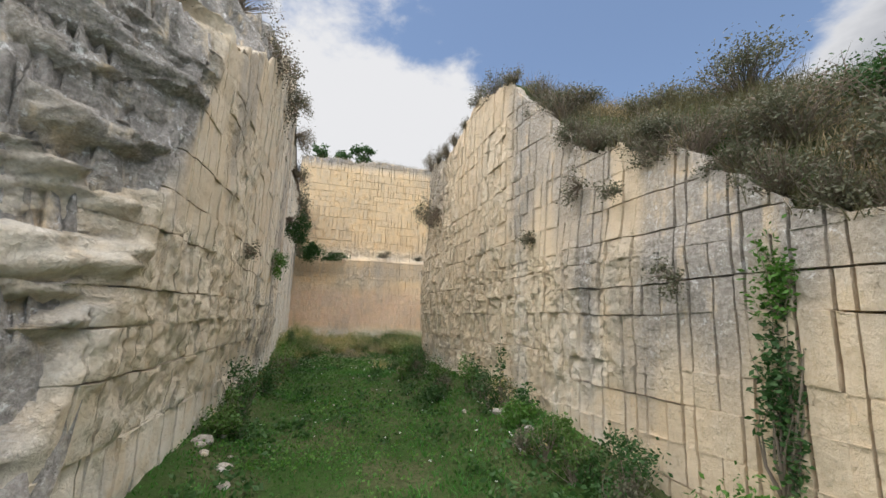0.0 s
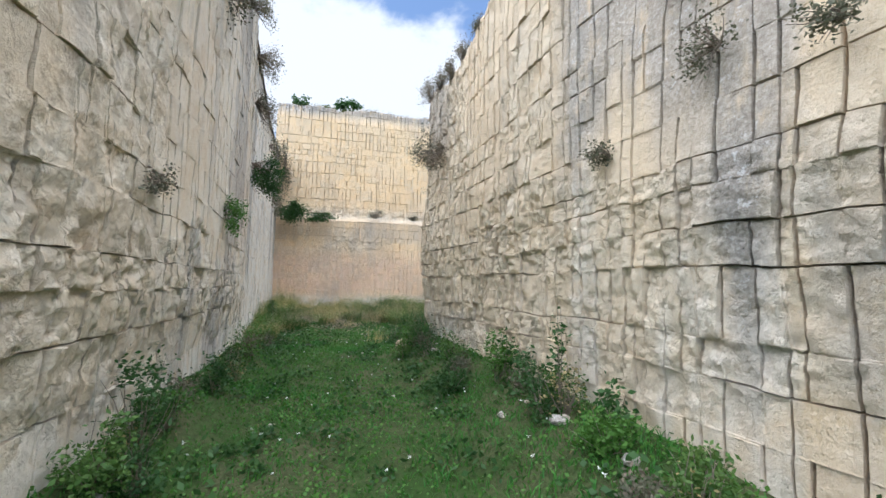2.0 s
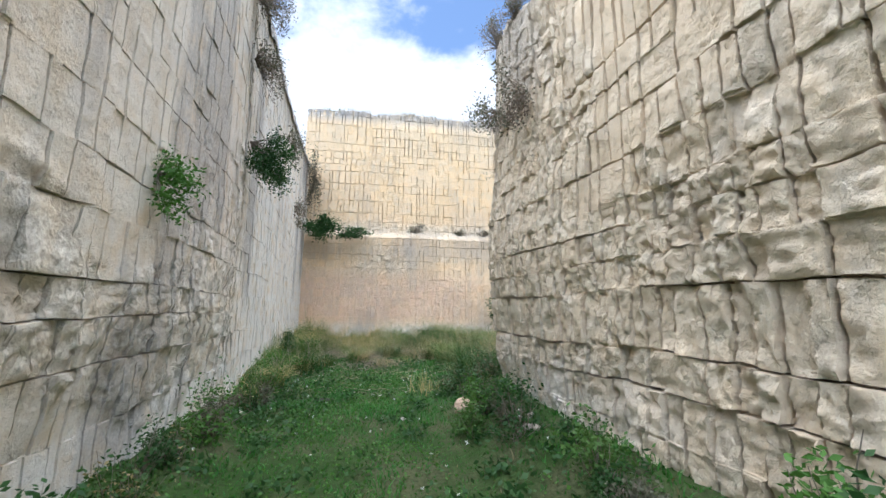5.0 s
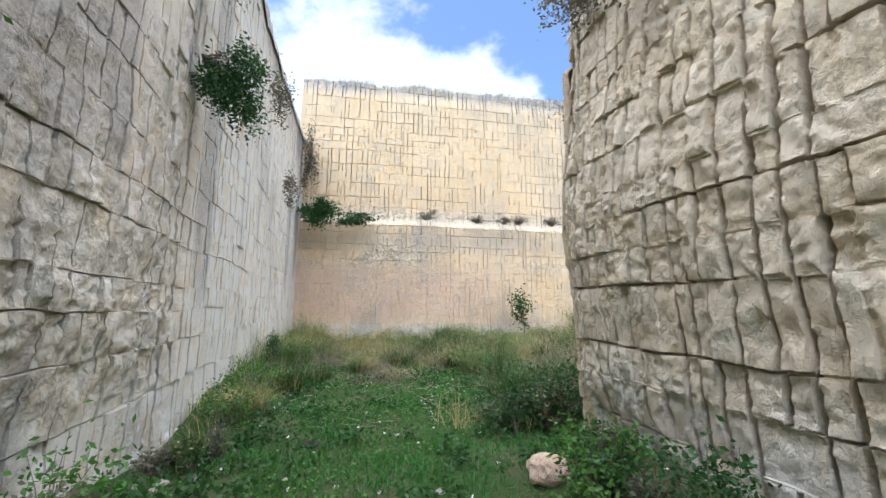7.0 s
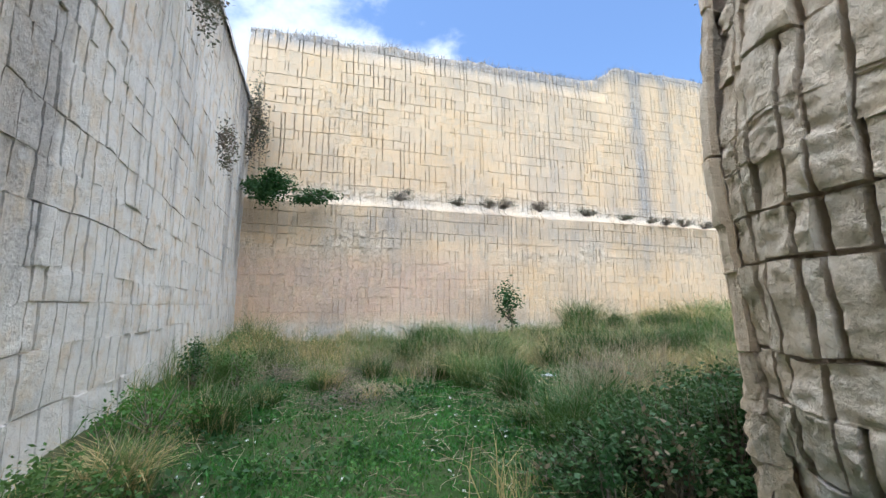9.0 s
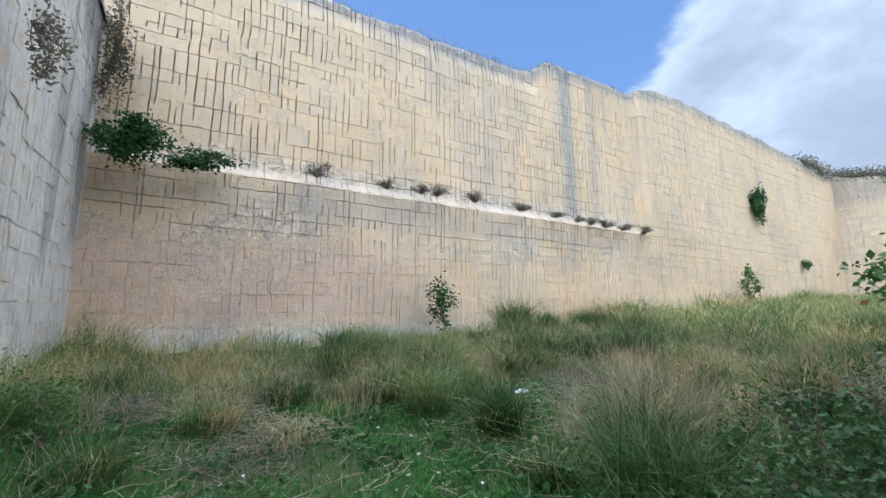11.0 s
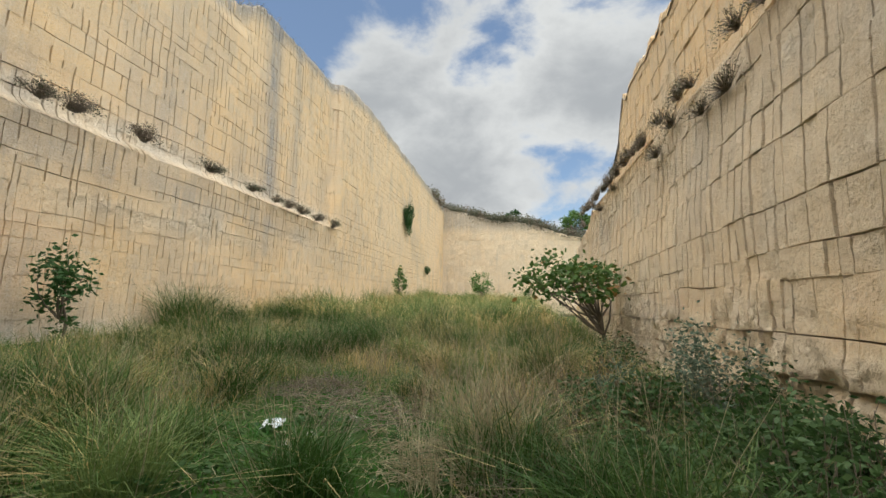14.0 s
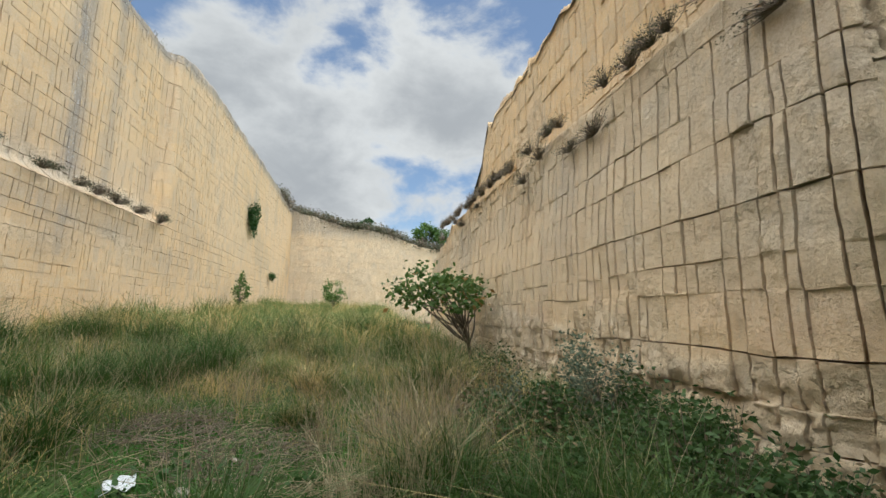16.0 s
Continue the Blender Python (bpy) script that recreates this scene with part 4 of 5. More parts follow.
def meadow():
    """Tall mixed grass of the wide part of the quarry, in tussocks."""
    rng = np.random.default_rng(8)

    def inside(x, y, r):
        edge = smooth(0.8, 3.2, x + 1.2 * fbm(x * 0.6, y * 0.6, 0, 2, 74)) + smooth(19, 22, y) + 0.6 * smooth(-0.8, -1.8, x)
        path = bump1(x, 2.2, 2.2) * bump1(y, 18.2, 2.6)
        path = path + 1.1 * bump1(x, 4.8, 1.9) * bump1(y, 18.3, 1.5)
        return (r < np.clip(edge - 1.1 * path, 0.02, 1)) & (y > 13.75) & (x > -2.4)

    near = scatter(rng, 1750, -2.4, 13, 13.7, 25.6, inside)
    far = scatter(rng, 3200, 13, 46, 13.7, 25.6, lambda x, y, r: (y > 13.6))
    for name, roots, k, h0, wid, mat, label in (("tall_grass", near, 46, 0.34, 0.009, TALL, "tall mixed green and dry grass in tussocks"), ("tall_grass", far, 20, 0.52, 0.022, TALL, "distant rough grass rising towards the far wall")):
        m = len(roots)
        r = np.repeat(roots, k, 0)
        big = np.repeat(rng.uniform(0.35, 1.6, m) ** 1.5 * (0.75 + 0.5 * smooth(-0.2, 0.4, fbm(roots[:, 0] * 0.4, roots[:, 1] * 0.4, 0, 2, 75))), k)
        spread = rng.normal(size=(m * k, 2)) * (0.09 + 0.05 * big)[:, None]
        r[:, :2] += spread
        r[:, 2] = ground_z(r[:, 0], r[:, 1]) - 0.02
        V = blades(r, h0 * big, wid, rng, 0.55, 0.9)
        ob = new(name, mesh_from(name, V[0], V[1], mat, False))
        tagged(ob, label, "grass", kind="stuff")
    # long bleached stalks, standing and fallen
    p = scatter(rng, 5200, -1.5, 12, 14, 24, lambda x, y, r: inside(x, y, r))
    e = p + np.stack([rng.normal(size=len(p)) * 0.3, rng.normal(size=len(p)) * 0.3, rng.uniform(0.05, 0.85, len(p))], 1)
    V = stems(p, e, 0.0035, 0.0015, rng, 0.12, 3, 3)
    ob = new("dry_stalks", mesh_from("dry_stalks", V[0], V[1], STRAW))
    tagged(ob, "bleached dry grass stalks, some fallen", "grass", kind="stuff")


def dead_litter():
    """Bleached stalks lying flat on the trodden ground."""
    rng = np.random.default_rng(14)
    p = scatter(rng, 9000, -1.2, 9.0, 14.5, 22.5, lambda x, y, r: r < 0.12 + 0.9 * bump1(x, 5.3, 1.3) * bump1(y, 17.9, 1.0) + 0.25 * smooth(0.1, 0.4, fbm(x * 0.7, y * 0.7, 0, 2, 78)))
    a, k = rng.uniform(0, 2 * np.pi, len(p)), rng.uniform(0.08, 0.35, len(p))
    p[:, 2] += rng.uniform(0.02, 0.10, len(p))
    e = p + np.stack([k * np.cos(a), k * np.sin(a), rng.normal(size=len(p)) * 0.04 + 0.01], 1)
    V = stems(p, e, 0.0045, 0.002, rng, 0.14, 3, 3)
    ob = new("dead_litter", mesh_from("dead_litter", V[0], V[1], STRAW))
    tagged(ob, "bleached dead stalks lying flat on the trodden ground", "straw", kind="stuff")


def bank_grass():
    """Dry grass on the bank and the rims."""
    rng = np.random.default_rng(9)
    x, y = rng.uniform(3.3, 9, 9000), rng.uniform(-1, 8.5, 9000)
    z = np.array([east_z(a, b) for a, b in zip(x, y)])
    p = np.stack([x, y, z - 0.03], 1)
    p = np.repeat(p, 9, 0)
    p[:, :2] += rng.normal(size=(len(p), 2)) * 0.07
    V = blades(p, 0.30, 0.009, rng, 0.5, 0.8)
    ob = new("bank_grass", mesh_from("bank_grass", V[0], V[1], BANK, False))
    tagged(ob, "brownish dry grass covering the bank", "grass", kind="stuff")
    u = rng.uniform(0, BC, 1500)
    bx, by, nx, ny = BACK.at(u)
    d = 0.6 + rng.exponential(0.6, len(u))
    p = np.stack([bx - nx * d, by - ny * d, back_top(u) - 0.08], 1)
    p = np.repeat(p, 8, 0)
    p[:, :2] += rng.normal(size=(len(p), 2)) * 0.12
    V = blades(p, 0.2, 0.015, rng, 0.7, 0.7)
    ob = new("rim_grass", mesh_from("rim_grass", V[0], V[1], BANK, False))
    tagged(ob, "thin dry grass along the rim of the high wall", "grass", kind="stuff")


def rim_scrub():
    """Low dark scrub covering the far rim."""
    rng = np.random.default_rng(10)
    u = rng.uniform(BC - 6, BC + 22, 500)
    bx, by, nx, ny = BACK.at(u)
    d = rng.exponential(1.2, len(u)) + 0.1
    p = np.stack([bx - nx * d, by - ny * d, back_top(u) + 0.2], 1)
    q = np.repeat(p, 60, 0) + rng.normal(size=(len(p) * 60, 3)) * np.array([[0.4, 0.4, 0.3]])
    V = leaves(q, 0.22, rng, 0.0, 0.5)
    ob = new("rim_scrub", mesh_from("rim_scrub", V[0], V[1], SCRUB_LEAF, False))
    tagged(ob, "low dark scrub covering the distant rim", "scrub", kind="stuff")


def broad_weeds():
    """Low broad-leaved weeds in dark patches over the lawn."""
    rng = np.random.default_rng(13)
    p = scatter(rng, 640, -1.2, 5.0, 2.5, 20, lambda x, y, r: (r < 0.25 + 0.5 * smooth(0.6, 1.4, np.abs(x - 0.7 + 0.6 * vnoise(x, y * 0.5, 0, 76)))) & ((x < 2.6) | (y > 14.2)))
    k = 34
    q = np.repeat(p, k, 0)
    r = np.repeat(rng.uniform(0.05, 0.17, len(p)), k)
    q[:, :2] += rng.normal(size=(len(q), 2)) * r[:, None]
    q[:, 2] = ground_z(q[:, 0], q[:, 1]) + np.abs(rng.normal(size=len(q))) * r * 0.8 + 0.02
    V = leaves(q, 0.07, rng, -0.05, 0.6)
    ob = new("broad_weeds", mesh_from("broad_weeds", V[0], V[1], DARK_LEAF, False))
    tagged(ob, "low dark broad-leaved weeds among the short grass", "weeds", kind="stuff")


broad_weeds()
BANK = leaf("bank_grass", (0.11, 0.105, 0.05), (0.19, 0.165, 0.085), (0.36, 0.28, 0.16), 0.45)
lawn()
meadow()
dead_litter()
bank_grass()
rim_scrub()

# ---- trees and shrubs ----
tree("fig_tree", (11.7, 13.85, gz(11.7, 13.85)), (0.0, 0.3, 1.15), ((0.35, 0.7, 2.2), (1.5, 1.7, 0.68)), "small leafy fig tree leaning out from the rock face", 201, FIG_LEAF, 1500, 0.16, 0.075, 0.65, 12)
tree("sapling", (6.75, 24.85, gz(6.75, 24.85)), (0.05, 0, 0.9), ((0, 0, 1.15), (0.6, 0.5, 0.85)), "sparse dark green sapling before the high wall", 202, DARK_LEAF, 620, 0.13, 0.035, 0.45, 7)
tree("young_tree", (27, 24.5, gz(27, 24.5)), (0, 0, 0.9), ((0, 0, 1.6), (0.6, 0.6, 0.9)), "narrow young tree in the far grass", 203, TREE_LEAF, 700, 0.13, 0.04)
tree("young_tree", (33, 19.6, gz(33, 19.6)), (0, 0, 1.0), ((0.1, 0, 1.8), (1.0, 1.0, 0.8)), "rounded young tree in the far grass", 204, TREE_LEAF, 900, 0.16, 0.05)
for i, (x, y, z, r) in enumerate(((1.95, 48, 19.0, 1.5), (-0.4, 48, 19.0, 1.05), (-2.6, 38, 15.4, 0.9), (51, 17.6, 11.2, 0.9), (49.5, 10.2, 8.9, 1.7), (50, 8.4, 8.8, 1.5))):
    tree("rim_tree", (x, y, z), (0, 0, r * 0.8), ((0, 0, r * 1.5), (r, r, r * 0.75)), "small round tree on the quarry rim", 210 + i, TREE_LEAF if i > 3 else DARK_LEAF, 1200, 0.16 * r + 0.04, 0.06 * r)

# hanging bushes on the walls
shrub("hanging_bush", (-1.75, 25.35, 5.35), (0.75, 0.5, 0.62), "dense dark green bush hanging over the ledge corner", "bush", DARK_LEAF, 301, 3200, 0.11, 30, 0.35, (0.2, -1, 0.2))
shrub("hanging_bush", (-0.55, 25.4, 5.15), (0.85, 0.35, 0.3), "trailing dark green bush spilling over the ledge", "bush", DARK_LEAF, 302, 1500, 0.10, 24, 0.5, (0.3, -1, 0.1))
shrub("climbing_scrub", (-2.35, 25.6, 7.0), (0.35, 0.3, 1.7), "dry brown scrub climbing the corner of the walls", "bush", SCRUB_LEAF, 303, 1500, 0.09, 30, 0.0, (0.3, -1, 0.2))
shrub("caper_bush", (-1.75, 13.75, 4.6), (0.42, 0.5, 0.55), "leafy green caper bush hanging from a wall crack", "bush", DARK_LEAF, 304, 4200, 0.055, 44, 0.8, (1, 0, 0.1))
shrub("wall_plant", (-1.52, 10.1, 2.75), (0.2, 0.3, 0.36), "bright green trailing plant rooted in the wall", "plant", SOFT_LEAF, 305, 1000, 0.05, 20, 0.4, (1, 0, 0))
shrub("wall_plant", (-1.45, 6.75, 2.5), (0.14, 0.2, 0.2), "small grey-green plant rooted in the wall", "plant", SCRUB_LEAF, 306, 420, 0.04, 16, 0.3, (1, 0, 0))
shrub("wall_plant", (-1.9, 17.4, 6.3), (0.25, 0.4, 0.7), "dry scrub hanging from a crack high up", "plant", SCRUB_LEAF, 307, 700, 0.07, 20, 0.4, (1, 0, 0))
shrub("wall_plant", (-1.6, 9.4, 7.0), (0.3, 0.5, 0.8), "brown scrub hanging from the wall's rim", "plant", SCRUB_LEAF, 308, 900, 0.06, 30, 0.5, (1, 0, 0))
shrub("wall_plant", (-1.55, 7.4, 6.1), (0.3, 0.7, 0.5), "brown scrub on the wall's rim", "plant", SCRUB_LEAF, 309, 1200, 0.05, 40, 0.2, (1, 0, 0.6))
shrub("wall_plant", (-2.1, 20.3, 5.0), (0.25, 0.4, 0.6), "dry scrub in a wall crack", "plant", SCRUB_LEAF, 310, 600, 0.07, 20, 0.5, (1, 0, 0))
shrub("wall_plant", (-1.68, 13.4, 6.1), (0.3, 0.5, 0.6), "dry brown scrub in a broken seam of the wall", "plant", SCRUB_LEAF, 313, 1300, 0.045, 90, 0.4, (1, 0, 0.1))
shrub("wall_plant", (-1.68, 13.3, 7.3), (0.35, 0.6, 0.6), "dry brown scrub hanging from the wall's rim", "plant", SCRUB_LEAF, 314, 1300, 0.045, 90, 0.4, (1, 0, 0.1))
shrub("wall_plant", (-1.6, 11.6, 7.6), (0.3, 0.6, 0.45), "brown scrub on the wall's broken rim", "plant", SCRUB_LEAF, 315, 1100, 0.045, 90, 0.2, (1, 0, 0.4))
shrub("climbing_ivy", (31.3, 25.6, 8.4), (0.85, 0.3, 1.15), "round dark ivy patch clinging to the high wall", "ivy", DARK_LEAF, 311, 1800, 0.16, 20, 0.1, (0, -1, 0))
shrub("wall_plant", (38, 25.6, 4.5), (0.4, 0.3, 0.45), "small dark plant on the far wall", "plant", DARK_LEAF, 312, 400, 0.13, 12, 0.2, (0, -1, 0))
for i, (x, z, r) in enumerate(((2.75, 5.22, 0.36), (5.06, 5.18, 0.22), (6.3, 5.2, 0.25), (6.95, 5.2, 0.32), (8.6, 5.2, 0.3), (10.8, 5.15, 0.28), (12.8, 5.1, 0.22), (15.0, 5.02, 0.3), (16.0, 5.0, 0.34), (17.3, 4.98, 0.3), (18.9, 4.95, 0.36), (14.2, 5.05, 0.2))):
    shrub("ledge_scrub", (x, 25.55, z), (r * 1.6, 0.28, r * 0.75), "low brownish scrub growing on the rock ledge", "bush", SCRUB_LEAF, 320 + i, 650, 0.05, 110, 0.0, (0, -0.5, 1), group="scrub on the ledge")
rng_ledge = np.random.default_rng(91)
for i in range(34):
    x = 3.4 + 0.5 * i + float(rng_ledge.uniform(-0.2, 0.2))
    r = float(rng_ledge.uniform(0.16, 0.34)) * (1 + 0.03 * i)
    z = 4.6 + 0.055 * (x - 2.8) + float(rng_ledge.choice([-0.55, -0.25, 0.0, 0.05, 0.1]))
    shrub("ledge_scrub", (x, 13.36, z), (r * 1.8, 0.16, r * 0.45), "grey-brown twiggy scrub on the weedy ledge of the rock face", "bush", SCRUB_LEAF, 340 + i, 260, 0.03, 70, 0.1, (0, 0.8, 0.8), group="scrub on the ledge")

# right hand wall of the lane
shrub("wall_scrub", (2.75, 11.2, 4.7), (0.3, 0.55, 0.5), "dark grey scrub hanging on the wall", "bush", SCRUB_LEAF, 361, 1100, 0.05, 50, 0.3, (-1, 0, 0.1))
shrub("wall_scrub", (2.7, 12.2, 4.9), (0.3, 0.4, 0.45), "dark grey scrub hanging on the wall", "bush", SCRUB_LEAF, 362, 900, 0.05, 40, 0.3, (-1, 0, 0.1))
for i, (y, z, r) in enumerate(((4.6, 3.35, 0.3), (5.74, 2.81, 0.16), (3.0, 1.95, 0.2), (3.8, 3.05, 0.16), (4.95, 4.2, 0.25), (6.0, 5.2, 0.25), (9.2, 6.2, 0.4))):
    shrub("wall_scrub", (2.98 - 0.02 * (y - 4.4) - 0.1 * min(0, 2.2 - z), y, z), (0.16, r, r), "dry grey scrub rooted in the wall", "bush", SCRUB_LEAF, 370 + i, 420, 0.035, 45, 0.1, (-1, 0, 0.2))
shrub("climbing_vine", (3.2, 2.36, 0.3), (0.12, 0.17, 0.95), "green vine climbing a crevice in the wall", "vine", DARK_LEAF, 380, 1300, 0.055, 24, 0.0, (-0.2, 0, 1), clumps=16)
shrub("climbing_vine", (3.22, 2.28, 1.6), (0.16, 0.2, 0.45), "fresh green tip of a climbing vine", "vine", SOFT_LEAF, 381, 700, 0.05, 14, 0.0, (-0.2, 0, 1))

# scrub on the outcrop and the bank
for i, (x, y, rx, rz) in enumerate(((-2.35, 3.75, 0.5, 0.32), (-2.05, 4.3, 0.3, 0.25), (-3.1, 4.6, 0.7, 0.35), (-2.3, 4.75, 0.45, 0.3), (-4.2, 4.2, 0.8, 0.4), (-2.0, 6.8, 0.6, 0.5), (-3.6, 3.2, 0.6, 0.35))):
    shrub("thorn_scrub", (x, y, west_z(x, y) - 0.03), (rx, rx * 0.7, rz), "low grey-green thorny scrub on the rock slope", "bush", SCRUB_LEAF, 390 + i, 1500, 0.035, 90, 0.0, (0, 0, 1))
for i, (x, y, rx, rz) in enumerate(((4.0, 2.6, 0.6, 0.32), (4.6, 3.4, 0.7, 0.38), (4.9, 2.2, 0.7, 0.35), (4.4, 4.6, 0.5, 0.3), (3.7, 5.6, 0.45, 0.3), (3.9, 1.4, 0.6, 0.35), (3.6, 3.6, 0.4, 0.25), (3.5, 4.4, 0.3, 0.22), (4.2, 1.9, 0.5, 0.3))):
    shrub("bank_bush", (x, y, east_z(x, y) - 0.05), (rx, rx, rz), "dark green rounded bush on the grassy bank", "bush", DARK_LEAF if i == 2 else SCRUB_LEAF, 410 + i, 3600, 0.04, 120, 0.0, (0, 0, 1))

rng_rim = np.random.default_rng(93)
for i in range(16):
    y = 0.9 + 0.36 * i
    u = RIGHT.u_of(3.2, y)
    x, y, _, _ = (float(v) for v in RIGHT.at(u))
    z = float(right_top(np.array([u]))[0])
    r = float(rng_rim.uniform(0.2, 0.36))
    shrub("rim_bush", (x + 0.14 + 0.1 * max(z - 2.2, 0), y, z - 0.06), (r, r * 1.3, r * 0.9), "brown and grey-green scrub spilling over the wall's rim", "bush", SCRUB_LEAF, 860 + i, 1100, 0.032, 120, 0.15, (-0.25, 0, 1), group="scrub along the rim")

rng_high = np.random.default_rng(94)
for i in range(8):
    y = 6.6 + 0.85 * i
    u = RIGHT.u_of(2.9, y)
    x, y, _, _ = (float(v) for v in RIGHT.at(u))
    z = float(right_top(np.array([u]))[0])
    r = float(rng_high.uniform(0.2, 0.4))
    shrub("rim_bush", (x + 0.08, y, z - 0.08), (r * 0.8, r * 1.3, r), "grey-brown scrub on the high rim of the lane wall", "bush", SCRUB_LEAF, 880 + i, 900, 0.035, 100, 0.2, (-0.4, 0, 1), group="scrub along the rim")

# plants at the foot of the walls
for i, (x, y, r, h) in enumerate(((-1.2, 6.3, 0.28, 0.5), (-1.25, 11.2, 0.34, 0.4), (-1.25, 5.8, 0.25, 0.3), (-1.2, 8.6, 0.22, 0.25), (-1.3, 7.2, 0.25, 0.22), (-1.45, 14.6, 0.4, 0.35), (-1.7, 18.4, 0.3, 0.5), (-1.5, 16.4, 0.6, 0.35), (-1.2, 19.2, 0.6, 0.45), (2.45, 6.15, 0.3, 0.35), (2.5, 7.4, 0.25, 0.4), (2.4, 9.0, 0.35, 0.3), (2.25, 10.4, 0.45, 0.35), (2.3, 11.6, 0.4, 0.3), (2.6, 4.4, 0.3, 0.25), (2.7, 3.4, 0.35, 0.3), (2.5, 5.2, 0.25, 0.25), (1.9, 11.2, 0.3, 0.22), (2.1, 8.0, 0.3, 0.2), (2.85, 2.4, 0.4, 0.4))):
    shrub("wall_foot_weed", (x, y, gz(x, y) - 0.02), (r, r, h), "leafy green weed at the foot of the wall", "weed", (DARK_LEAF, SOFT_LEAF, TREE_LEAF)[i % 3], 430 + i, 900, 0.05, 18, 0.0, (0, 0, 1), group="weeds at the wall's foot")
for i, (x, y, h) in enumerate(((2.62, 6.1, 0.75), (2.6, 7.35, 0.6), (2.65, 6.9, 0.4), (2.7, 5.3, 0.45), (2.45, 13.9, 0.6))):
    shrub("tall_weed", (x, y, gz(x, y)), (0.16, 0.16, h * 0.75), "slender weed with sparse leaves beside the wall", "weed", DARK_LEAF, 460 + i, 150, 0.07, 9, 0.0, (0, 0, 1), clumps=7)

# the wide part: shrubs and clumps
shrub("silver_shrub", (5.15, 14.2, gz(5.15, 14.2)), (0.55, 0.4, 0.75), "silver-grey leafy shrub before the rock face", "bush", SILVER_LEAF, 470, 2600, 0.05, 40, 0.0, (0, 0, 1))
shrub("silver_shrub", (5.9, 14.8, gz(5.9, 14.8)), (0.45, 0.4, 0.32), "silver-grey leafy shrub in tall grass", "bush", SILVER_LEAF, 471, 1500, 0.05, 30, 0.0, (0, 0, 1))
for i, (x, y, r, h) in enumerate(((4.2, 14.3, 0.7, 0.42), (3.4, 14.4, 0.65, 0.5), (2.95, 14.35, 0.6, 0.42), (4.9, 15.0, 0.6, 0.4), (4.1, 15.1, 0.55, 0.28), (3.75, 13.95, 0.5, 0.5), (4.6, 13.95, 0.5, 0.5), (5.4, 13.95, 0.45, 0.42), (2.5, 14.5, 0.5, 0.3), (3.2, 15.0, 0.5, 0.24), (6.3, 14.1, 0.5, 0.4), (3.0, 13.9, 0.45, 0.42), (5.3, 15.3, 0.5, 0.34), (6.3, 15.1, 0.55, 0.36), (7.3, 14.5, 0.6, 0.45), (8.5, 14.3, 0.6, 0.45))):
    shrub("bramble", (x, y, gz(x, y) - 0.05), (r, r * 0.8, h), "tangled dark green bramble with bare brown canes", "bramble", BRAMBLE_LEAF, 480 + i, 2700, 0.058, 150, 0.0, (0, 0, 1), group="brambles by the rock face")
for i, (x, y, r, h) in enumerate(((4.7, 16.3, 0.34, 0.62), (5.1, 16.0, 0.3, 0.5), (8.0, 21.0, 0.45, 0.6), (5.4, 21.7, 0.5, 0.55), (6.7, 20.3, 0.4, 0.5), (6.5, 17.6, 0.4, 0.55), (7.9, 17.4, 0.5, 0.55), (3.9, 20.3, 0.5, 0.5), (10.8, 16.2, 0.5, 0.55), (9.3, 18.5, 0.5, 0.5), (11.5, 20.5, 0.55, 0.6), (4.6, 22.8, 0.5, 0.55), (7.2, 15.6, 0.45, 0.5), (2.6, 21.6, 0.45, 0.5), (13.5, 18.4, 0.6, 0.6), (0.5, 21.5, 0.4, 0.5), (-1.2, 21.8, 0.45, 0.6), (2.9, 16.2, 0.25, 0.35), (-1.3, 15.2, 0.35, 0.45), (-1.0, 16.8, 0.4, 0.5), (-0.7, 18.2, 0.45, 0.55), (0.3, 19.6, 0.45, 0.6), (1.4, 20.4, 0.5, 0.6), (3.4, 17.6, 0.4, 0.7), (3.1, 18.9, 0.45, 0.75), (2.7, 20.0, 0.45, 0.75), (4.0, 19.3, 0.45, 0.7), (-1.6, 19.6, 0.4, 0.6), (3.5, 15.6, 0.35, 0.6))):
    tuft("grass_clump", (x, y, gz(x, y)), r * 1.3, h * (0.68 + 0.08 * (i % 5)), "thick clump of long arching green grass", TUSSOCK if i % 3 else TALL, 500 + i, 560, 0.75, "grass clumps", 0.010)
rng_tuft = np.random.default_rng(92)
for i in range(60):
    x, y = float(rng_tuft.uniform(2.5, 18)), float(rng_tuft.uniform(15.2, 25.0))
    if abs(x - 4.2) < 2.4 and abs(y - 18.0) < 1.6:
        continue
    h = float(rng_tuft.uniform(0.5, 0.95))
    tuft("grass_clump", (x, y, gz(x, y)), h * 0.95, h, "thick dark green tussock of arching grass", TUSSOCK, 800 + i, 420, 0.8, "grass clumps", 0.011)
tuft("grass_clump", (9.9, 24.9, gz(9.9, 24.9)), 1.3, 1.2, "round bushy grass clump at the foot of the wall", TUSSOCK, 530, 900, 0.5, "grass clumps", 0.012)

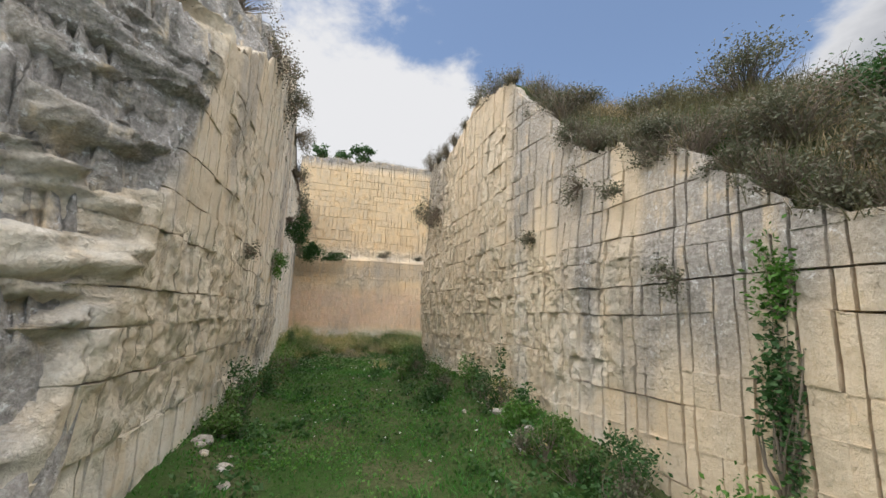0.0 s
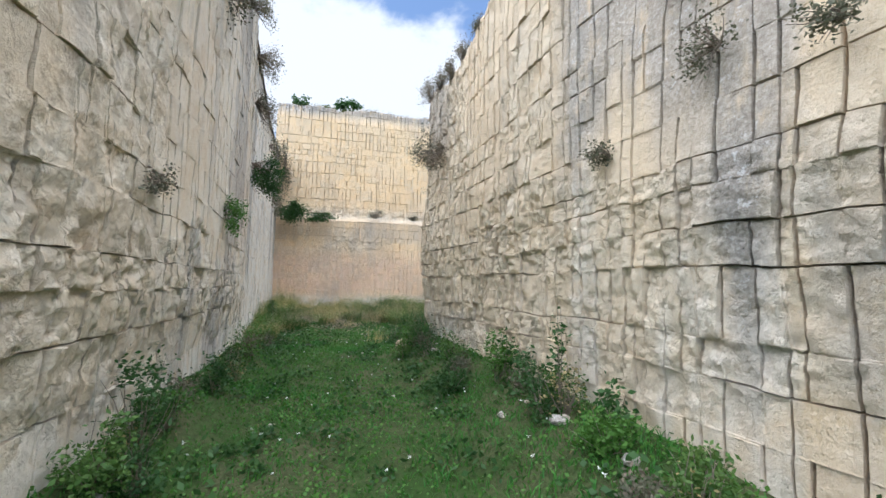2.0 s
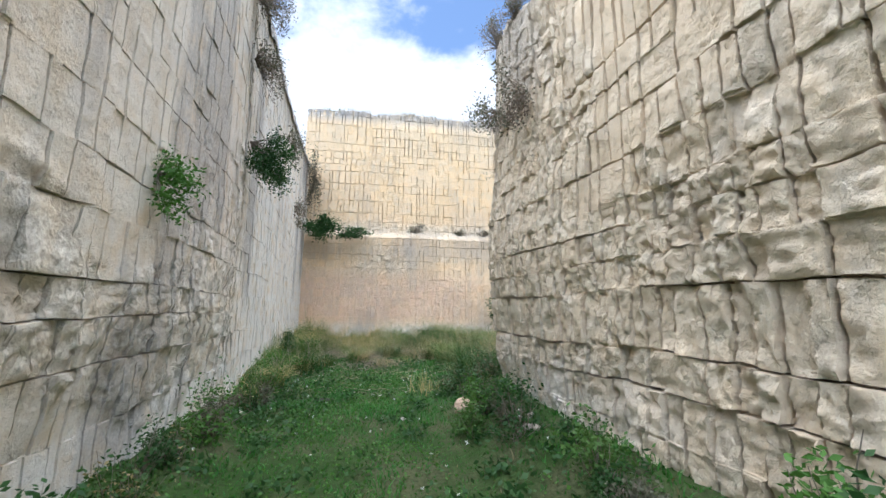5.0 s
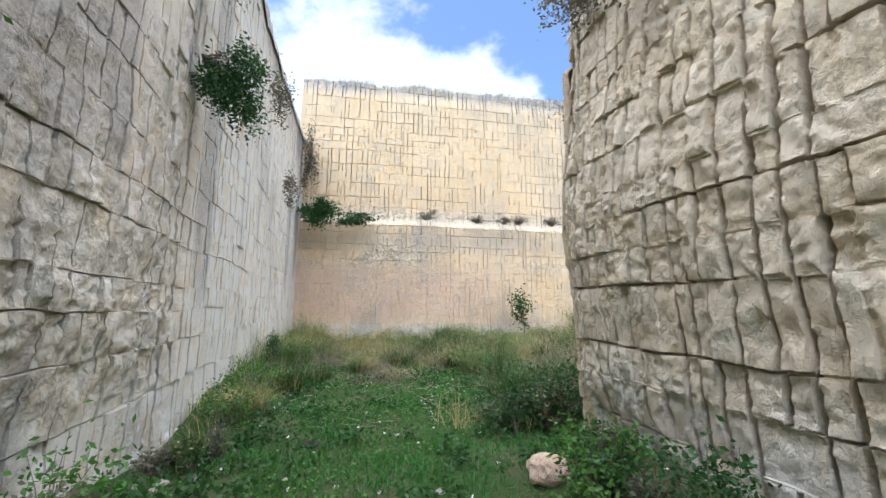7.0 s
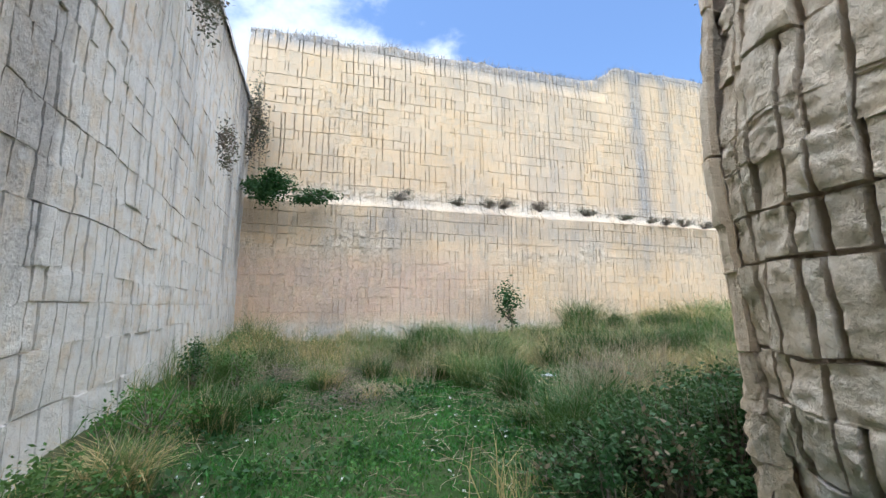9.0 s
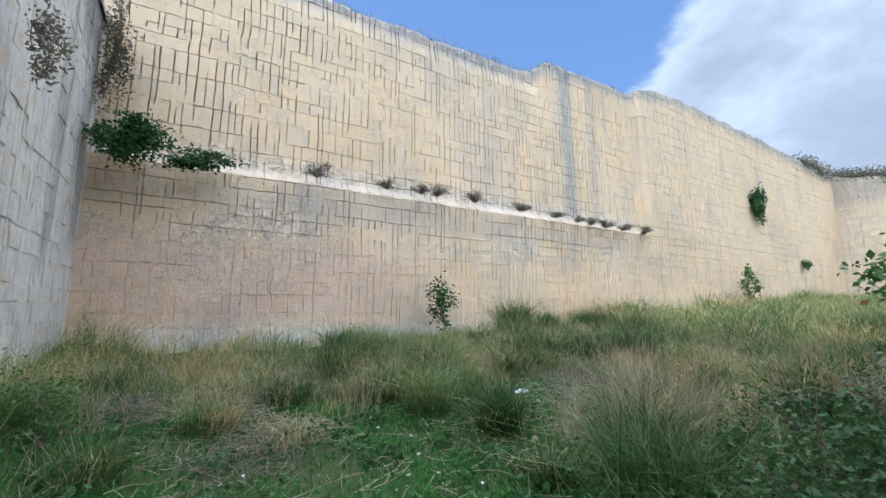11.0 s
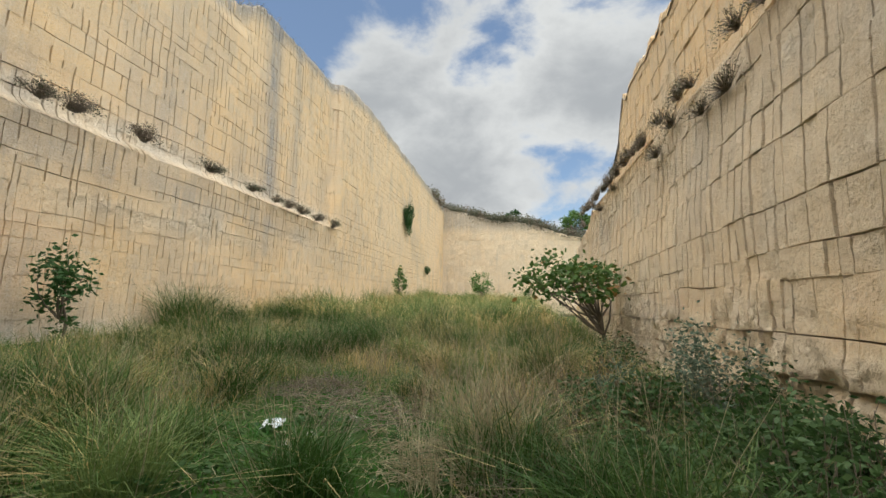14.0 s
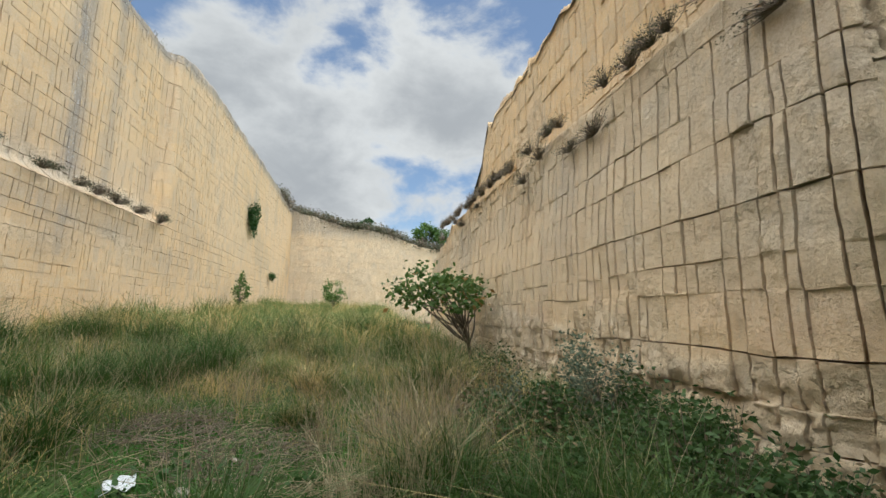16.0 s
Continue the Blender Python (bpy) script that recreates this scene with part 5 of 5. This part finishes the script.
def brush_heap(at, radius, height, label, seed, count=320, mat=None):
    """Dead stalks lying across one another."""
    rng = np.random.default_rng(seed)
    a, r = rng.uniform(0, 2 * np.pi, count), radius * np.sqrt(rng.random(count))
    p = np.stack([r * np.cos(a), r * np.sin(a), rng.uniform(0, height, count) * (1 - r / radius * 0.7)], 1)
    d = rng.normal(size=(count, 3)) * np.array([[1, 1, 0.35]])
    d /= np.linalg.norm(d, axis=1, keepdims=True)
    d *= rng.uniform(0.2, 0.7, (count, 1)) * radius
    e = p + d
    e[:, 2] = np.maximum(e[:, 2], 0.0)
    ob = thing("brush_heap", at, label, "brush", "dead brush in the grass")
    sub("stalk_mass", stems(p, e, 0.0045, 0.002, rng, 0.12, 4, 3), mat or TWIG, ob)


for i, (x, y, r, h, m) in enumerate(((5.4, 18.0, 0.75, 0.08, TWIG), (5.2, 15.7, 0.7, 0.35, STRAW), (6.0, 16.4, 0.6, 0.3, TWIG), (4.3, 16.9, 0.5, 0.2, STRAW), (6.4, 19.0, 0.7, 0.2, TWIG), (1.2, 18.9, 0.6, 0.2, STRAW), (8.3, 23.4, 0.9, 0.2, STRAW), (-0.8, 20.6, 0.7, 0.35, TWIG), (3.6, 15.3, 0.5, 0.3, TWIG), (7.0, 22.6, 0.8, 0.3, TWIG), (2.0, 22.4, 0.8, 0.3, STRAW), (4.7, 15.5, 0.7, 0.4, TWIG), (5.7, 15.6, 0.7, 0.4, TWIG), (3.9, 15.8, 0.6, 0.3, TWIG), (6.9, 15.3, 0.7, 0.4, TWIG), (4.4, 14.8, 0.7, 0.5, STRAW), (0.2, 20.9, 0.8, 0.3, STRAW), (1.4, 21.3, 0.8, 0.35, TWIG), (2.9, 22.0, 0.8, 0.3, STRAW))):
    brush_heap((x, y, gz(x, y)), r, h, "heap of dead bleached stalks lying in the grass" if m is STRAW else "tangle of dead brown stems in the grass", 600 + i, 360, m)

rng_heap = np.random.default_rng(55)
for i in range(16):
    x, y = float(rng_heap.uniform(0.2, 10)), float(rng_heap.uniform(17.5, 23.5))
    brush_heap((x, y, gz(x, y)), float(rng_heap.uniform(0.4, 0.8)), float(rng_heap.uniform(0.15, 0.4)), "tangle of dead grey-brown stems in the grass", 630 + i, 260, (TWIG, STRAW)[i % 2])

for i, (x, y, r, h) in enumerate(((4.3, 16.3, 0.5, 1.15), (4.75, 16.55, 0.45, 1.05), (3.9, 16.4, 0.45, 0.95), (5.1, 16.2, 0.5, 1.0), (4.5, 15.9, 0.5, 0.9), (3.95, 16.85, 0.4, 0.75), (6.1, 15.6, 0.5, 0.85), (5.6, 17.2, 0.4, 0.7), (2.2, 19.2, 0.5, 0.8), (-1.0, 19.9, 0.5, 0.8), (3.4, 21.0, 0.6, 0.85), (7.4, 18.6, 0.5, 0.8))):
    tuft("dry_reed_clump", (x, y, gz(x, y)), r, h, "clump of tall bleached dry grass stalks", STRAW, 560 + i, 70, 0.35, "dry reed clumps", 0.006)

# stones, litter
stone("boulder", (2.1, 12.15, gz(2.1, 12.15) + 0.06), (0.2, 0.17, 0.15), "reddish-brown limestone boulder in the grass", 3, (0.45, 1.0, 0.8, 0))
for i, (x, y, s) in enumerate(((-1.45, 13.0, 0.09), (-1.3, 12.7, 0.06), (-1.1, 12.9, 0.05), (-1.35, 5.5, 0.11), (-1.0, 5.0, 0.09), (-0.9, 4.6, 0.07), (-1.3, 13.9, 0.07), (1.14, 12.36, 0.05), (0.2, 12.6, 0.03), (-0.3, 12.9, 0.03), (2.5, 5.9, 0.1), (2.55, 5.0, 0.08), (2.2, 6.6, 0.06), (1.3, 8.6, 0.04), (-0.3, 7.6, 0.04), (4.6, 18.2, 0.07), (5.2, 18.0, 0.06), (3.6, 17.2, 0.05), (4.3, 18.33, 0.08))):
    stone("loose_stone", (x, y, gz(x, y) + s * 0.1), (s * 1.1, s * 0.85, s * 0.55), "pale limestone rubble stone lying in the grass", 5 + i, (0.9, 0, 0.1, 0.1), "rubble stones")


rng_stone = np.random.default_rng(77)
for i in range(26):
    left = i % 2 == 0
    y = float(rng_stone.uniform(4.5, 14.5) if left else rng_stone.uniform(3.5, 12.6))
    x = float(-1.5 + abs(rng_stone.normal()) * 0.28 - 0.02 * (y - 8)) if left else float(2.62 - abs(rng_stone.normal()) * 0.25 - 0.02 * (y - 8))
    s = float(rng_stone.uniform(0.02, 0.06))
    stone("loose_stone", (x, y, gz(x, y) + s * 0.15), (s * 1.2, s * 0.9, s * 0.65), "small grey limestone rubble at the foot of the wall", 40 + i, (0.8, 0, 0.15, 0.1), "rubble stones")
for i in range(34):
    left = i % 2 == 0
    y = float(rng_stone.uniform(4.6, 15) if left else rng_stone.uniform(3.0, 12.8))
    x = float(-1.28 - 0.02 * (y - 8) + rng_stone.uniform(-0.1, 0.25)) if left else float(2.5 - 0.02 * (y - 8) - rng_stone.uniform(-0.1, 0.3))
    k = float(rng_stone.uniform(0.12, 0.26))
    shrub("wall_foot_weed", (x, y, gz(x, y) - 0.02), (k, k, k * 1.1), "low weed mixed with dead stems at the foot of the wall", "weed", (DARK_LEAF, SCRUB_LEAF, TUSSOCK)[i % 3], 700 + i, 420, 0.045, 26, 0.0, (0, 0, 1), group="weeds at the wall's foot")


def daisies():
    """Small white flowers scattered in the lawn."""
    m, n = material("white_petals")
    finish(n, rgb(0.75, 0.75, 0.70), 0.6)
    rng = np.random.default_rng(12)
    p = scatter(rng, 150, -1.2, 2.6, 3, 19, lambda x, y, r: r < 0.9)
    p[:, 2] += 0.09
    p = np.repeat(p, 7, 0)
    V = leaves(p, 0.022, rng, 0.0, 0.6)
    ob = new("daisies", mesh_from("daisies", V[0], V[1], m, False))
    tagged(ob, "small white daisies dotted over the grass", "flowers", kind="stuff")


daisies()


def litter(at):
    """A crumpled white plastic sheet."""
    m, n = material("white_plastic")
    finish(n, rgb(0.6, 0.64, 0.68), 0.35)
    xs, ys = np.linspace(-0.2, 0.2, 22), np.linspace(-0.11, 0.11, 14)
    me = grid_mesh("plastic_sheet", xs, ys, lambda X, Y: 0.05 + 0.05 * np.abs(fbm(X * 9, Y * 9, 0, 3, 81)) + 0.02 * fbm(X * 25, Y * 25, 0, 2, 82) - 0.4 * Y * Y, m)
    ob = new("plastic_sheet", me)
    ob.matrix_basis = pose(*at, 0, 4, 25)
    sol = ob.modifiers.new("thickness", "SOLIDIFY")
    sol.thickness = 0.004
    tagged(ob, "crumpled white plastic sheet lying in the grass", "litter")


litter((4.7, 18.72, gz(4.7, 18.72) + 0.02))
bm = bmesh.new()
bmesh.ops.create_uvsphere(bm, u_segments=20, v_segments=10, radius=0.12)
for v in bm.verts:
    v.co = Vector((v.co.x * (1.2 + 0.2 * noise.noise(v.co * 9)), v.co.y, v.co.z * 0.25 + 0.006 * noise.noise(v.co * 40)))
me = bpy.data.meshes.new("dung")
bm.to_mesh(me)
bm.free()
dung_mat, dn = material("dark_dung")
finish(dn, rgb(0.03, 0.026, 0.02), 0.8, dn.noise(dn.add("ShaderNodeNewGeometry").outputs["Position"], 40.0), 0.8, 0.02)
me.materials.append(dung_mat)
dung = new("dung_pat", me)
dung.location = (-0.2, 13.8, gz(-0.2, 13.8) + 0.03)
tagged(dung, "dark dried dung pat in the short grass", "dung")
